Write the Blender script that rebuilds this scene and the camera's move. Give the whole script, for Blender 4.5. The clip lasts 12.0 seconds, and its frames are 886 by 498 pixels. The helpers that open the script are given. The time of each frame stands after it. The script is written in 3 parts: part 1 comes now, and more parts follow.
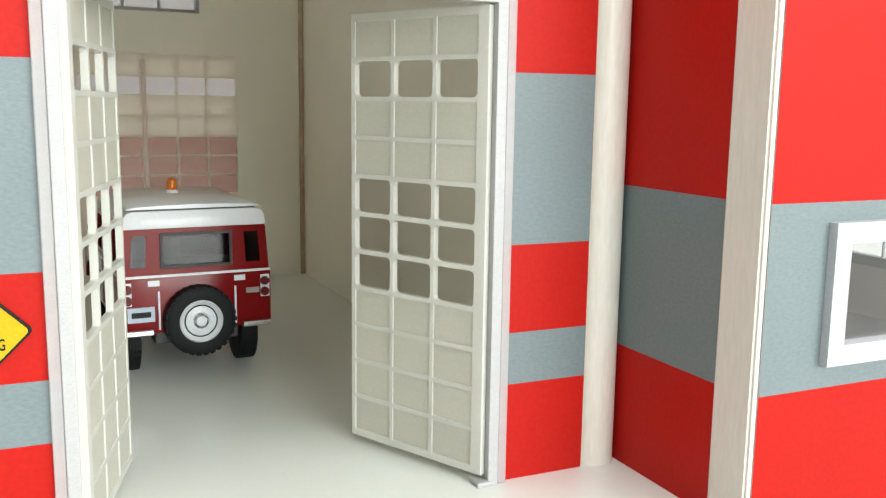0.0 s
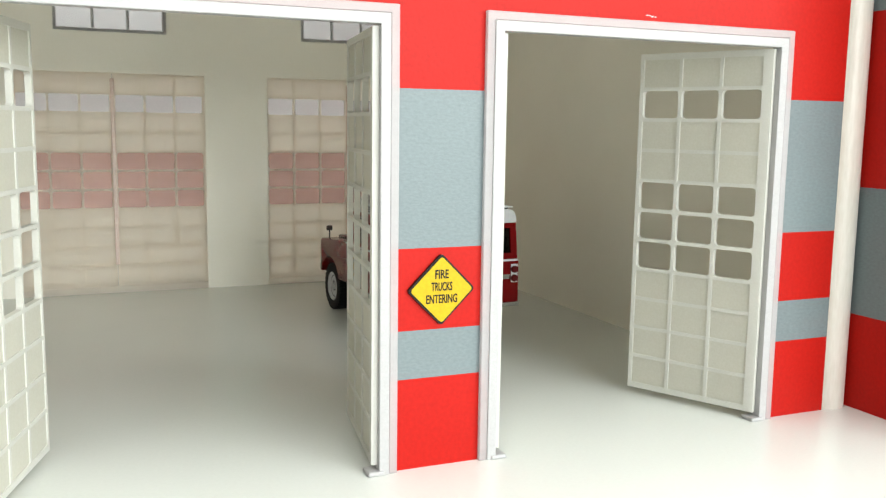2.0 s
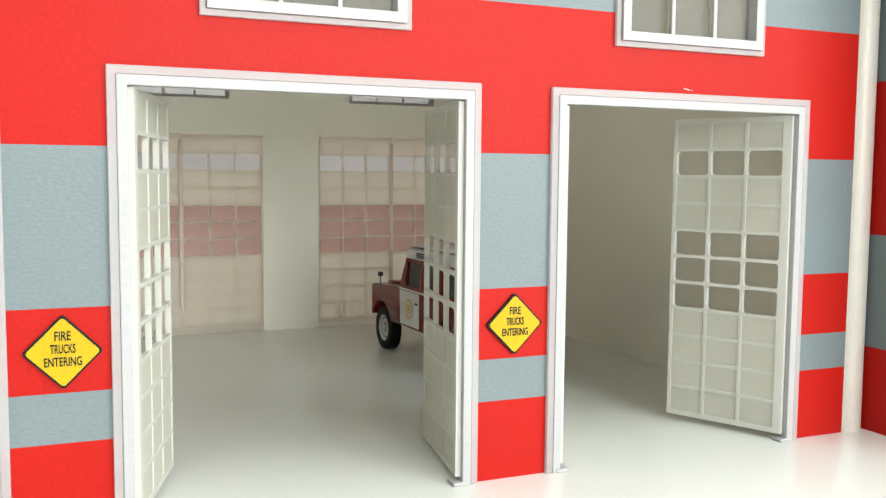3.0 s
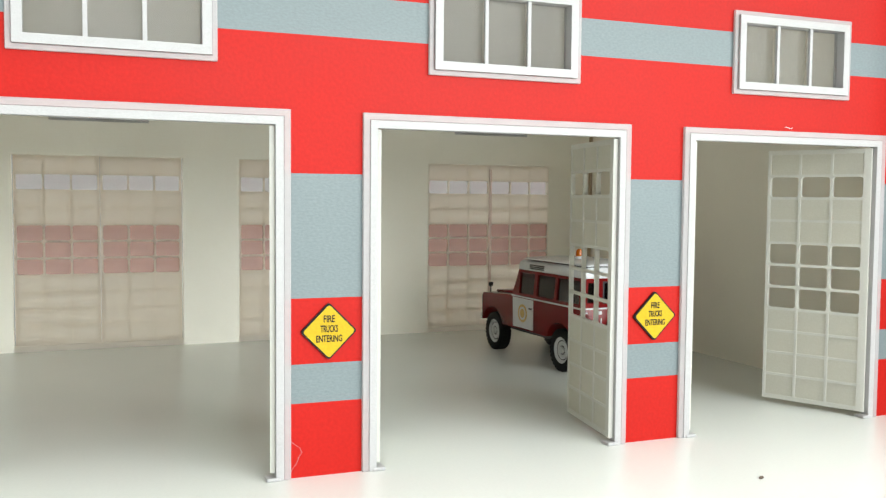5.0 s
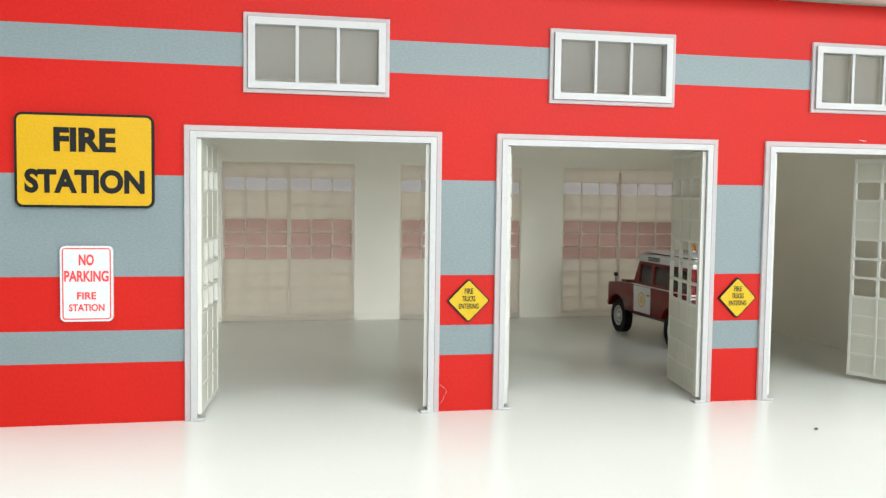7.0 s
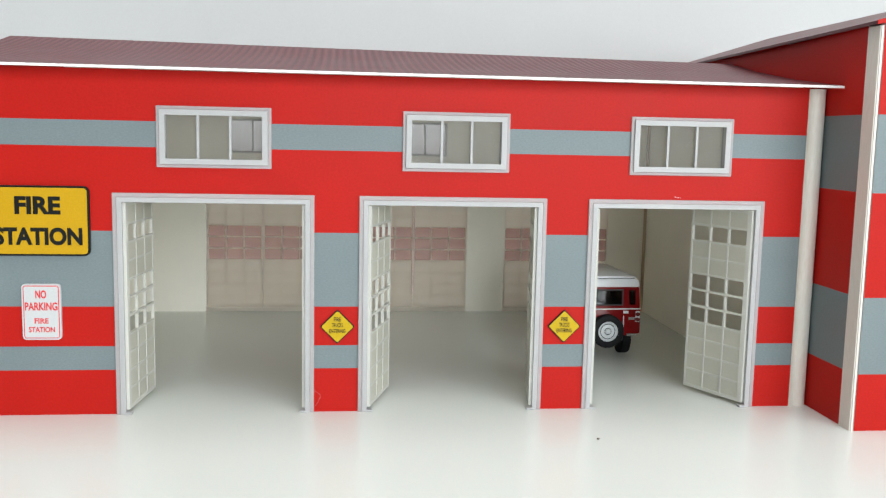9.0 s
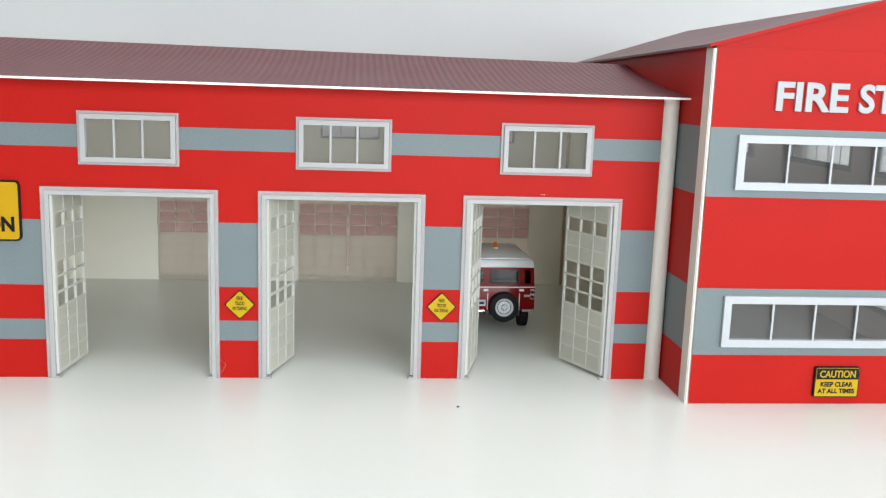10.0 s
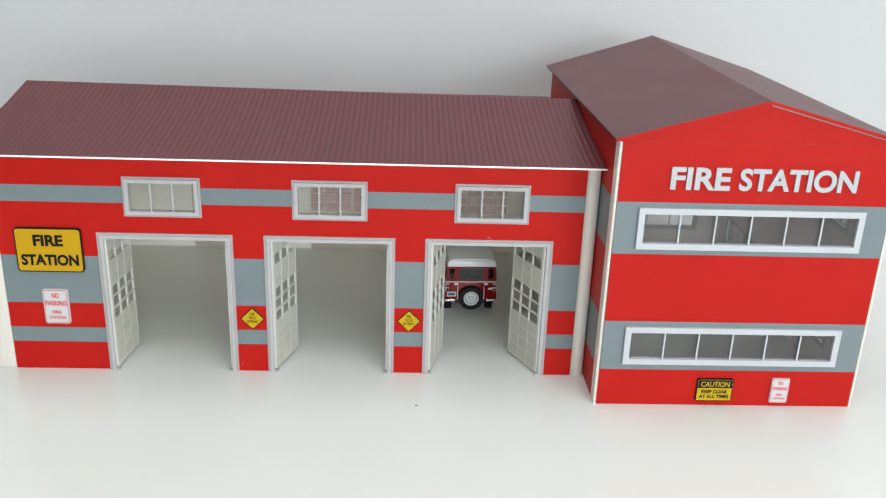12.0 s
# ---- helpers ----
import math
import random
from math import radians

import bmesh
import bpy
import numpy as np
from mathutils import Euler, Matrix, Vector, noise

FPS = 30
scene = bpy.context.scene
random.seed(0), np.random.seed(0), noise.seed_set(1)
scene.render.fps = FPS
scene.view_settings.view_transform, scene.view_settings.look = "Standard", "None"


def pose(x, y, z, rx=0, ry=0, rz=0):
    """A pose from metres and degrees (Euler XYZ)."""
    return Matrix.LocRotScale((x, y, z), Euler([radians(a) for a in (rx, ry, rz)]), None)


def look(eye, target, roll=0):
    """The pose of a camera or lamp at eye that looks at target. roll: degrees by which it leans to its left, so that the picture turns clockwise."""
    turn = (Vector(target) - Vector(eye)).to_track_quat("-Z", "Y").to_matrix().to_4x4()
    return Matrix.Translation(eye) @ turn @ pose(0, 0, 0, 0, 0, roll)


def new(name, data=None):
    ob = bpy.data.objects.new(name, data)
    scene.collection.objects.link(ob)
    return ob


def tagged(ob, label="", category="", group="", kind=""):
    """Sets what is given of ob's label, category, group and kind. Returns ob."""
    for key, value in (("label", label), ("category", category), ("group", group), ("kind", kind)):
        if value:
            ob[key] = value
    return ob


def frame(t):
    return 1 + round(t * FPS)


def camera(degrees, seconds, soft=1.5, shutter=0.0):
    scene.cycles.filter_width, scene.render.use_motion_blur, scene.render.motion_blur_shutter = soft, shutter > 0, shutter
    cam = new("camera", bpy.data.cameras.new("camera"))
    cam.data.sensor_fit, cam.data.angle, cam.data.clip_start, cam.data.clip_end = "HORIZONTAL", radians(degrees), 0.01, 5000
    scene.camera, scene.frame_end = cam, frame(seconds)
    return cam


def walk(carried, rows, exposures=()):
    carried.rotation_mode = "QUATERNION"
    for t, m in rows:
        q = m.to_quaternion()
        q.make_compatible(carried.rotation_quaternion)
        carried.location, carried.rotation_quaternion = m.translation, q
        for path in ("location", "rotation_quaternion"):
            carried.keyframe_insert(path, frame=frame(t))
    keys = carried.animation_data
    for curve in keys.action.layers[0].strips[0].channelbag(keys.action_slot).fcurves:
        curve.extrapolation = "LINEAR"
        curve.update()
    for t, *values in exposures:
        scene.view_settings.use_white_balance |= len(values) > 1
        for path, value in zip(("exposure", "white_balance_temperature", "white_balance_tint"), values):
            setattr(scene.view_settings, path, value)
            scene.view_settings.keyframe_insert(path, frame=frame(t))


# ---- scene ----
U = 0.078  # metres in one bay-door width, the plan's unit
cam = camera(52.1, 12.0, soft=1.3)
PATH = [
    (0, (-0.005, -1.847, 0.903), (0.809, -0.048, 0.589), 0.8),
    (0.5, (-0.228, -1.798, 0.897), (0.561, 0.011, 0.573), 0.6),
    (1, (-0.462, -1.818, 0.894), (0.338, -0.014, 0.567), 0.6),
    (1.5, (-0.772, -1.964, 0.895), (0.019, -0.152, 0.595), 0.7),
    (2, (-1.006, -2.115, 0.89), (-0.231, -0.292, 0.619), 0.8),
    (2.5, (-1.181, -2.239, 0.893), (-0.413, -0.409, 0.648), 0.6),
    (3, (-1.354, -2.394, 0.915), (-0.579, -0.557, 0.751), 0.5),
    (5, (-2.088, -2.841, 0.905), (-1.352, -0.985, 0.792), 0.5),
    (5.5, (-2.206, -3.042, 0.911), (-1.582, -1.145, 0.801), 0.5),
    (6, (-2.25, -3.279, 0.913), (-1.748, -1.347, 0.802), 0.6),
    (6.5, (-2.287, -3.532, 0.914), (-1.844, -1.585, 0.797), 0.7),
    (8.5, (-1.648, -4.389, 1.155), (-1.364, -2.416, 0.991), 1.0),
    (9, (-1.328, -4.823, 1.5), (-1.11, -2.851, 1.253), 1.2),
    (9.5, (-1.073, -5.114, 1.606), (-0.867, -3.148, 1.302), 1.5),
    (10, (-0.627, -5.512, 1.84), (-0.445, -3.552, 1.484), 1.9),
    (10.5, (-0.353, -5.969, 2.297), (-0.202, -4.023, 1.859), 2.3),
    (11, (-0.195, -6.215, 2.72), (-0.067, -4.299, 2.16), 2.5),
    (11.5, (-0.138, -6.382, 3.187), (-0.036, -4.497, 2.526), 2.3),
    (12, (-0.15, -6.595, 3.599), (-0.068, -4.727, 2.889), 2.0),
]
walk(cam, [(t, look(Vector(eye) * U, Vector(target) * U, roll)) for t, eye, target, roll in PATH],
     exposures=[(0.0, 0.12, 6850, 8), (1.5, 0.20, 6850, 8), (3.0, 0.12, 6850, 8), (5.5, 0.08, 6750, 8), (6.5, 0.0, 6700, 8), (8.5, -0.31, 6600, 9), (9.5, -0.40, 6550, 10), (10.5, -0.38, 6500, 10), (11.0, -0.40, 6500, 10), (11.5, -0.56, 6500, 10), (12.0, -0.58, 6550, 10)])

# ---- light ----
world = bpy.data.worlds.new("room_air")
scene.world = world
world.use_nodes = True
world.node_tree.nodes["Background"].inputs["Color"].default_value = (0.86, 0.93, 1.0, 1)
world.node_tree.nodes["Background"].inputs["Strength"].default_value = 0.5


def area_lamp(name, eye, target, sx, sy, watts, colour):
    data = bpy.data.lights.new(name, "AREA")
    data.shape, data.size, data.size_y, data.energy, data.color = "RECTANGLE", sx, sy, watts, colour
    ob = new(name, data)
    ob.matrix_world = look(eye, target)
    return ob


# unseen front area light standing in for window daylight, and the lamp over the table
area_lamp("front_area_light", (0.58, -1.68, 0.44), (0.0, 0.0, 0.06), 1.7, 0.80, 52.0, (0.90, 0.97, 1.0))
area_lamp("ceiling_lamp", (0.12, -0.20, 1.28), (0.12, -0.18, 0.0), 1.3, 1.0, 15.0, (0.98, 0.99, 1.0))


# many bounces: the model is a white box lit through its openings
scene.cycles.max_bounces, scene.cycles.diffuse_bounces, scene.cycles.transmission_bounces = 24, 16, 16


# ---- materials ----
RIB = 0.046      # spacing of the roof's ribs, in plan units


def surface(name, colour, rough=0.5, metal=0.0, blotch=0.06, blotch_size=0.02, grain=0.05, grain_size=0.0006,
            bump=0.15, sheen=0.5, through_light=0.0, clear=0.0, stretch=(1, 1, 1), colour_b=None, per_piece=0.0, stripes=0.0):
    """A painted, printed or moulded surface: colour varied at two sizes (metres), fine relief, roughness that wanders."""
    m = bpy.data.materials.new(name)
    m.use_nodes = True
    nt = m.node_tree
    n, l = nt.nodes, nt.links
    bsdf = n["Principled BSDF"]
    co = n.new("ShaderNodeTexCoord")
    mp = n.new("ShaderNodeMapping")
    mp.inputs["Scale"].default_value = stretch
    l.new(co.outputs["Object"], mp.inputs["Vector"])
    big = n.new("ShaderNodeTexNoise")
    big.inputs["Scale"].default_value, big.inputs["Detail"].default_value = 1 / blotch_size, 4
    fine = n.new("ShaderNodeTexNoise")
    fine.inputs["Scale"].default_value, fine.inputs["Detail"].default_value = 1 / grain_size, 2
    l.new(mp.outputs["Vector"], big.inputs["Vector"])
    l.new(mp.outputs["Vector"], fine.inputs["Vector"])
    c = colour
    dark = colour_b or tuple(max(v * (1 - 2.2 * blotch), 0) for v in c)
    light = tuple(min(v * (1 + 1.2 * blotch), 1) for v in c)
    ramp = n.new("ShaderNodeMix")
    ramp.data_type = "RGBA"
    ramp.inputs["A"].default_value, ramp.inputs["B"].default_value = (*dark, 1), (*light, 1)
    l.new(big.outputs["Fac"], ramp.inputs["Factor"])
    mix = n.new("ShaderNodeMix")
    mix.data_type, mix.blend_type = "RGBA", "OVERLAY"
    mix.inputs["Factor"].default_value = min(1.0, grain * 6)
    l.new(ramp.outputs["Result"], mix.inputs["A"])
    l.new(fine.outputs["Fac"], mix.inputs["B"])
    out = mix.outputs["Result"]
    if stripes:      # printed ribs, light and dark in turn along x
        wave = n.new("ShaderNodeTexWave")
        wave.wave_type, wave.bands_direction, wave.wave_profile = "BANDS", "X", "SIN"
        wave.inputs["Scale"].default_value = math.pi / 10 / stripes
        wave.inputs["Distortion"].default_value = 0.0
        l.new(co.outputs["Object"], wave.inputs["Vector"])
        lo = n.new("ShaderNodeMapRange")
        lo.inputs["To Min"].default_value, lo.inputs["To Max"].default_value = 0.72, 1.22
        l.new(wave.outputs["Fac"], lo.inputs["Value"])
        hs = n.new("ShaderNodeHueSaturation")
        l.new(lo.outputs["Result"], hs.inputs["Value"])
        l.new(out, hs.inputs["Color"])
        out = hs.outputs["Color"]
    if per_piece:
        info = n.new("ShaderNodeObjectInfo")
        ma = n.new("ShaderNodeMapRange")
        ma.inputs["To Min"].default_value, ma.inputs["To Max"].default_value = 1 - per_piece, 1 + per_piece
        l.new(info.outputs["Random"], ma.inputs["Value"])
        hs = n.new("ShaderNodeHueSaturation")
        l.new(ma.outputs["Result"], hs.inputs["Value"])
        l.new(out, hs.inputs["Color"])
        out = hs.outputs["Color"]
    l.new(out, bsdf.inputs["Base Color"])
    rr = n.new("ShaderNodeMapRange")
    rr.inputs["To Min"].default_value, rr.inputs["To Max"].default_value = max(rough - 0.05, 0.02), min(rough + 0.05, 1)
    l.new(big.outputs["Fac"], rr.inputs["Value"])
    l.new(rr.outputs["Result"], bsdf.inputs["Roughness"])
    bsdf.inputs["Metallic"].default_value = metal
    bsdf.inputs["Specular IOR Level"].default_value = sheen
    bp = n.new("ShaderNodeBump")
    bp.inputs["Strength"].default_value, bp.inputs["Distance"].default_value = bump, 0.0002
    l.new(fine.outputs["Fac"], bp.inputs["Height"])
    l.new(bp.outputs["Normal"], bsdf.inputs["Normal"])
    last = bsdf.outputs["BSDF"]
    if through_light:
        tr = n.new("ShaderNodeBsdfTranslucent")
        l.new(out, tr.inputs["Color"])
        mx = n.new("ShaderNodeMixShader")
        mx.inputs["Fac"].default_value = through_light
        l.new(last, mx.inputs[1])
        l.new(tr.outputs["BSDF"], mx.inputs[2])
        last = mx.outputs["Shader"]
    if clear:
        tp = n.new("ShaderNodeBsdfTransparent")
        mx = n.new("ShaderNodeMixShader")
        mx.inputs["Fac"].default_value = clear
        l.new(last, mx.inputs[1])
        l.new(tp.outputs["BSDF"], mx.inputs[2])
        last = mx.outputs["Shader"]
    l.new(last, n["Material Output"].inputs["Surface"])
    return m


def glass_material(name, tint, gloss_rough=0.05):
    m = bpy.data.materials.new(name)
    m.use_nodes = True
    n, l = m.node_tree.nodes, m.node_tree.links
    n.remove(n["Principled BSDF"])
    tp, gl, fr, mx = (n.new(k) for k in ("ShaderNodeBsdfTransparent", "ShaderNodeBsdfGlossy", "ShaderNodeFresnel", "ShaderNodeMixShader"))
    tp.inputs["Color"].default_value = (*tint, 1)
    gl.inputs["Roughness"].default_value = gloss_rough
    fr.inputs["IOR"].default_value = 1.45
    l.new(fr.outputs["Fac"], mx.inputs["Fac"])
    l.new(tp.outputs["BSDF"], mx.inputs[1])
    l.new(gl.outputs["BSDF"], mx.inputs[2])
    l.new(mx.outputs["Shader"], n["Material Output"].inputs["Surface"])
    return m


RED = surface("red_printed_card", (0.415, 0.0098, 0.0063), 0.46, sheen=0.12, blotch=0.05, blotch_size=0.03, grain=0.03, grain_size=0.0009, bump=0.16)
GREY = surface("grey_printed_card", (0.158, 0.194, 0.204), 0.45, blotch=0.04, blotch_size=0.02, grain=0.028, grain_size=0.0005, bump=0.24, sheen=0.3, stretch=(0.5, 0.5, 1))
BOARD = surface("white_foam_board", (0.72, 0.70, 0.66), 0.6, blotch=0.05, blotch_size=0.05, grain=0.02, bump=0.05)
INSIDE = surface("bare_board_inside", (0.91, 0.88, 0.79), 0.65, blotch=0.05, blotch_size=0.05, grain=0.02, bump=0.05)
TABLE = surface("white_tabletop", (0.655, 0.682, 0.655), 0.24, blotch=0.02, blotch_size=0.09, grain=0.01, grain_size=0.0008, bump=0.02, sheen=0.6)
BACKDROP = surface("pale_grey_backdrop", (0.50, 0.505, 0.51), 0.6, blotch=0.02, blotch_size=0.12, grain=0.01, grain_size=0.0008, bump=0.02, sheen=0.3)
WALLPAINT = surface("white_room_paint", (0.74, 0.73, 0.71), 0.8, blotch=0.03, blotch_size=0.3, grain=0.02, grain_size=0.004, bump=0.1)
PLASTIC = surface("translucent_white_plastic", (0.455, 0.45, 0.455), 0.38, blotch=0.03, blotch_size=0.012, grain=0.04, grain_size=0.0004, bump=0.22, through_light=0.15, stretch=(1, 1, 6))
FLANGE = surface("thin_translucent_flange", (0.62, 0.59, 0.595), 0.40, blotch=0.04, blotch_size=0.01, grain=0.04, grain_size=0.0004, bump=0.2, through_light=0.2, clear=0.46, stretch=(1, 1, 6))
PANEL = surface("moulded_door_panel", (0.75, 0.735, 0.66), 0.4, blotch=0.04, blotch_size=0.01, grain=0.03, grain_size=0.0005, bump=0.12, through_light=0.45, per_piece=0.02)
LEAF = surface("moulded_door_rail", (0.80, 0.795, 0.75), 0.40, blotch=0.04, blotch_size=0.012, grain=0.03, grain_size=0.0004, bump=0.12, through_light=0.4)
# same plastic as LEAF; light from behind put into a paler, warmer colour
BACKLEAF = surface("backlit_door_plastic", (0.91, 0.865, 0.795), 0.45, blotch=0.04, blotch_size=0.015, grain=0.02, grain_size=0.0005, bump=0.08, through_light=0.75)
# bare board with the red bounce inside the block put into its colour
TOWERIN = surface("board_inside_red_bounce", (0.80, 0.73, 0.71), 0.65, blotch=0.05, blotch_size=0.05, grain=0.02, bump=0.05)
WINDOW = surface("white_card_window", (0.45, 0.465, 0.49), 0.45, blotch=0.03, blotch_size=0.02, grain=0.03, bump=0.1)
POST = surface("white_corner_profile", (0.66, 0.62, 0.565), 0.38, blotch=0.04, blotch_size=0.02, grain=0.03, bump=0.08, stretch=(1, 1, 0.15))
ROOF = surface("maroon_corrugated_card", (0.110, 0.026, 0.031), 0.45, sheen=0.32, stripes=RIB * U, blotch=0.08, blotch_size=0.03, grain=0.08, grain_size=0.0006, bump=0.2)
ROOF_FLAT = surface("maroon_smooth_card", (0.100, 0.027, 0.031), 0.40, sheen=0.28, blotch=0.06, blotch_size=0.04, grain=0.06, grain_size=0.0005, bump=0.12)
EDGE = surface("white_card_edge", (0.84, 0.82, 0.80), 0.6)
SEAM = surface("tan_board_edge", (0.50, 0.38, 0.26), 0.6, blotch=0.1, blotch_size=0.01)
# dark colour for the unseen west wall, to cut bounce onto the model
BOUNCECUT = surface("dark_bounce_cut", (0.22, 0.20, 0.18), 0.8, blotch=0.04, blotch_size=0.3, grain=0.02, grain_size=0.004, bump=0.1)
TRIM = surface("grey_brown_strip", (0.26, 0.18, 0.165), 0.6, blotch=0.1, blotch_size=0.01)
ROSEWOOD = surface("tan_rose_strip", (0.74, 0.59, 0.53), 0.5, blotch=0.1, blotch_size=0.02)
YELLOW = surface("yellow_sign_print", (0.48, 0.275, 0.005), 0.40, sheen=0.2, blotch=0.05, grain=0.03, bump=0.08)
LEMON = surface("lemon_sign_print", (0.48, 0.32, 0.005), 0.40, sheen=0.2, blotch=0.05, grain=0.03, bump=0.08)
BLACK = surface("black_sign_print", (0.010, 0.011, 0.010), 0.4, sheen=0.12, blotch=0.1, grain=0.04, bump=0.05)
SIGNWHITE = surface("white_sign_print", (0.50, 0.51, 0.52), 0.40, blotch=0.03, grain=0.02, bump=0.05)
SIGNRED = surface("red_sign_print", (0.62, 0.03, 0.03), 0.4, blotch=0.05, grain=0.02, bump=0.05)
LETTER = surface("white_cut_letter", (0.43, 0.44, 0.455), 0.45, sheen=0.15, blotch=0.03, grain=0.02, bump=0.06)
CARRED = surface("dark_red_model_paint", (0.155, 0.0055, 0.006), 0.19, sheen=0.2, blotch=0.06, blotch_size=0.01, grain=0.02, grain_size=0.0003, bump=0.04)
CARWHITE = surface("white_model_paint", (0.62, 0.63, 0.65), 0.19, sheen=0.25, blotch=0.03, blotch_size=0.01, grain=0.02, bump=0.03)
RUBBER = surface("black_tyre_rubber", (0.007, 0.007, 0.008), 0.65, sheen=0.2, blotch=0.15, blotch_size=0.004, grain=0.08, bump=0.2)
RIM = surface("silver_grey_rim", (0.55, 0.57, 0.59), 0.38, metal=0.0, blotch=0.06, blotch_size=0.004, grain=0.03, bump=0.05)
DARK = surface("dark_grey_plastic", (0.025, 0.025, 0.028), 0.5, blotch=0.1, blotch_size=0.005, grain=0.05, bump=0.1)
CHROME = surface("bright_metal", (0.62, 0.62, 0.62), 0.19, metal=0.9, blotch=0.05, blotch_size=0.004, grain=0.02, bump=0.03)
AMBER = surface("amber_beacon_lens", (0.75, 0.19, 0.01), 0.15, blotch=0.05, blotch_size=0.003, grain=0.02, bump=0.02, through_light=0.3)
TAIL = surface("red_lamp_lens", (0.09, 0.005, 0.006), 0.35, sheen=0.2, blotch=0.05, blotch_size=0.003, grain=0.02, bump=0.02)
PLATE = surface("pale_blue_plate", (0.36, 0.42, 0.50), 0.4, blotch=0.05, grain=0.02, bump=0.02)
GOLD = surface("ochre_emblem_print", (0.55, 0.36, 0.10), 0.4, blotch=0.1, blotch_size=0.002, grain=0.05, bump=0.02)
GLASS = glass_material("smoked_car_glass", (0.45, 0.43, 0.43))


def film_material(name, haze, tint=(0.93, 0.93, 0.93), bloom=(0.72, 0.70, 0.68)):
    m = glass_material(name, tint, 0.1)
    n, l = m.node_tree.nodes, m.node_tree.links
    n["Fresnel"].inputs["IOR"].default_value = 1.12
    df, mx = n.new("ShaderNodeBsdfDiffuse"), n.new("ShaderNodeMixShader")
    df.inputs["Color"].default_value = (*bloom, 1)
    nz, mr, co = n.new("ShaderNodeTexNoise"), n.new("ShaderNodeMapRange"), n.new("ShaderNodeTexCoord")
    nz.inputs["Scale"].default_value, nz.inputs["Detail"].default_value = 60, 3
    mr.inputs["To Min"].default_value, mr.inputs["To Max"].default_value = haze * 0.6, haze * 1.4
    l.new(co.outputs["Object"], nz.inputs["Vector"])
    l.new(nz.outputs["Fac"], mr.inputs["Value"])
    l.new(mr.outputs["Result"], mx.inputs["Fac"])
    l.new(n["Mix Shader"].outputs["Shader"], mx.inputs[1])
    l.new(df.outputs["BSDF"], mx.inputs[2])
    l.new(mx.outputs["Shader"], n["Material Output"].inputs["Surface"])
    return m


CLEAR = film_material("hazy_plastic_film", 0.05)
# red bounce light behind the open panes, put into a film's tint
BOUNCEFILM = film_material("red_bounce_film", 0.45, (0.74, 0.56, 0.52), (0.82, 0.62, 0.57))
CRUMB = surface("brown_crumb", (0.10, 0.07, 0.05), 0.8)


# ---- mesh helpers: all sizes in plan units ----
def part(name, bm, material, parent, label="", at=(0, 0, 0), turn=0.0, smooth=False):
    """Links a bmesh as one mesh object under a thing or a part."""
    bmesh.ops.recalc_face_normals(bm, faces=bm.faces)
    me = bpy.data.meshes.new(name)
    for v in bm.verts:
        v.co *= U
    bm.to_mesh(me)
    bm.free()
    for m in material if isinstance(material, (list, tuple)) else [material]:
        me.materials.append(m)
    if smooth:
        me.shade_smooth()
        me.set_sharp_from_angle(angle=radians(35))
    return place(name, me, parent, label, at, turn)


def place(name, me, parent, label="", at=(0, 0, 0), turn=0.0):
    ob = new(name, me)
    ob.parent = parent
    ob.matrix_basis = pose(at[0] * U, at[1] * U, at[2] * U, 0, 0, turn)
    return tagged(ob, label)


def thing(name, at, label, category, group="", kind="", turn=0.0):
    ob = new(name)
    ob.empty_display_size = 0.01
    ob.matrix_basis = pose(at[0] * U, at[1] * U, at[2] * U, 0, 0, turn)
    return tagged(ob, label, category, group, kind)


def box(x0, x1, y0, y1, z0, z1, bevel=0.0, bm=None, index=0):
    own = bmesh.new()
    bmesh.ops.create_cube(own, size=1, matrix=Matrix.Translation(((x0 + x1) / 2, (y0 + y1) / 2, (z0 + z1) / 2)) @ Matrix.Diagonal((abs(x1 - x0), abs(y1 - y0), abs(z1 - z0), 1)))
    if bevel:
        bmesh.ops.bevel(own, geom=own.edges[:], offset=bevel, segments=2, affect="EDGES", profile=0.5)
    for f in own.faces:
        f.material_index = index
    return own if bm is None else joined(bm, own)


def joined(bm, other):
    me = bpy.data.meshes.new("tmp")
    other.to_mesh(me)
    bm.from_mesh(me)
    bpy.data.meshes.remove(me)
    other.free()
    return bm


def moved(bm, m):
    bm.transform(m)
    return bm


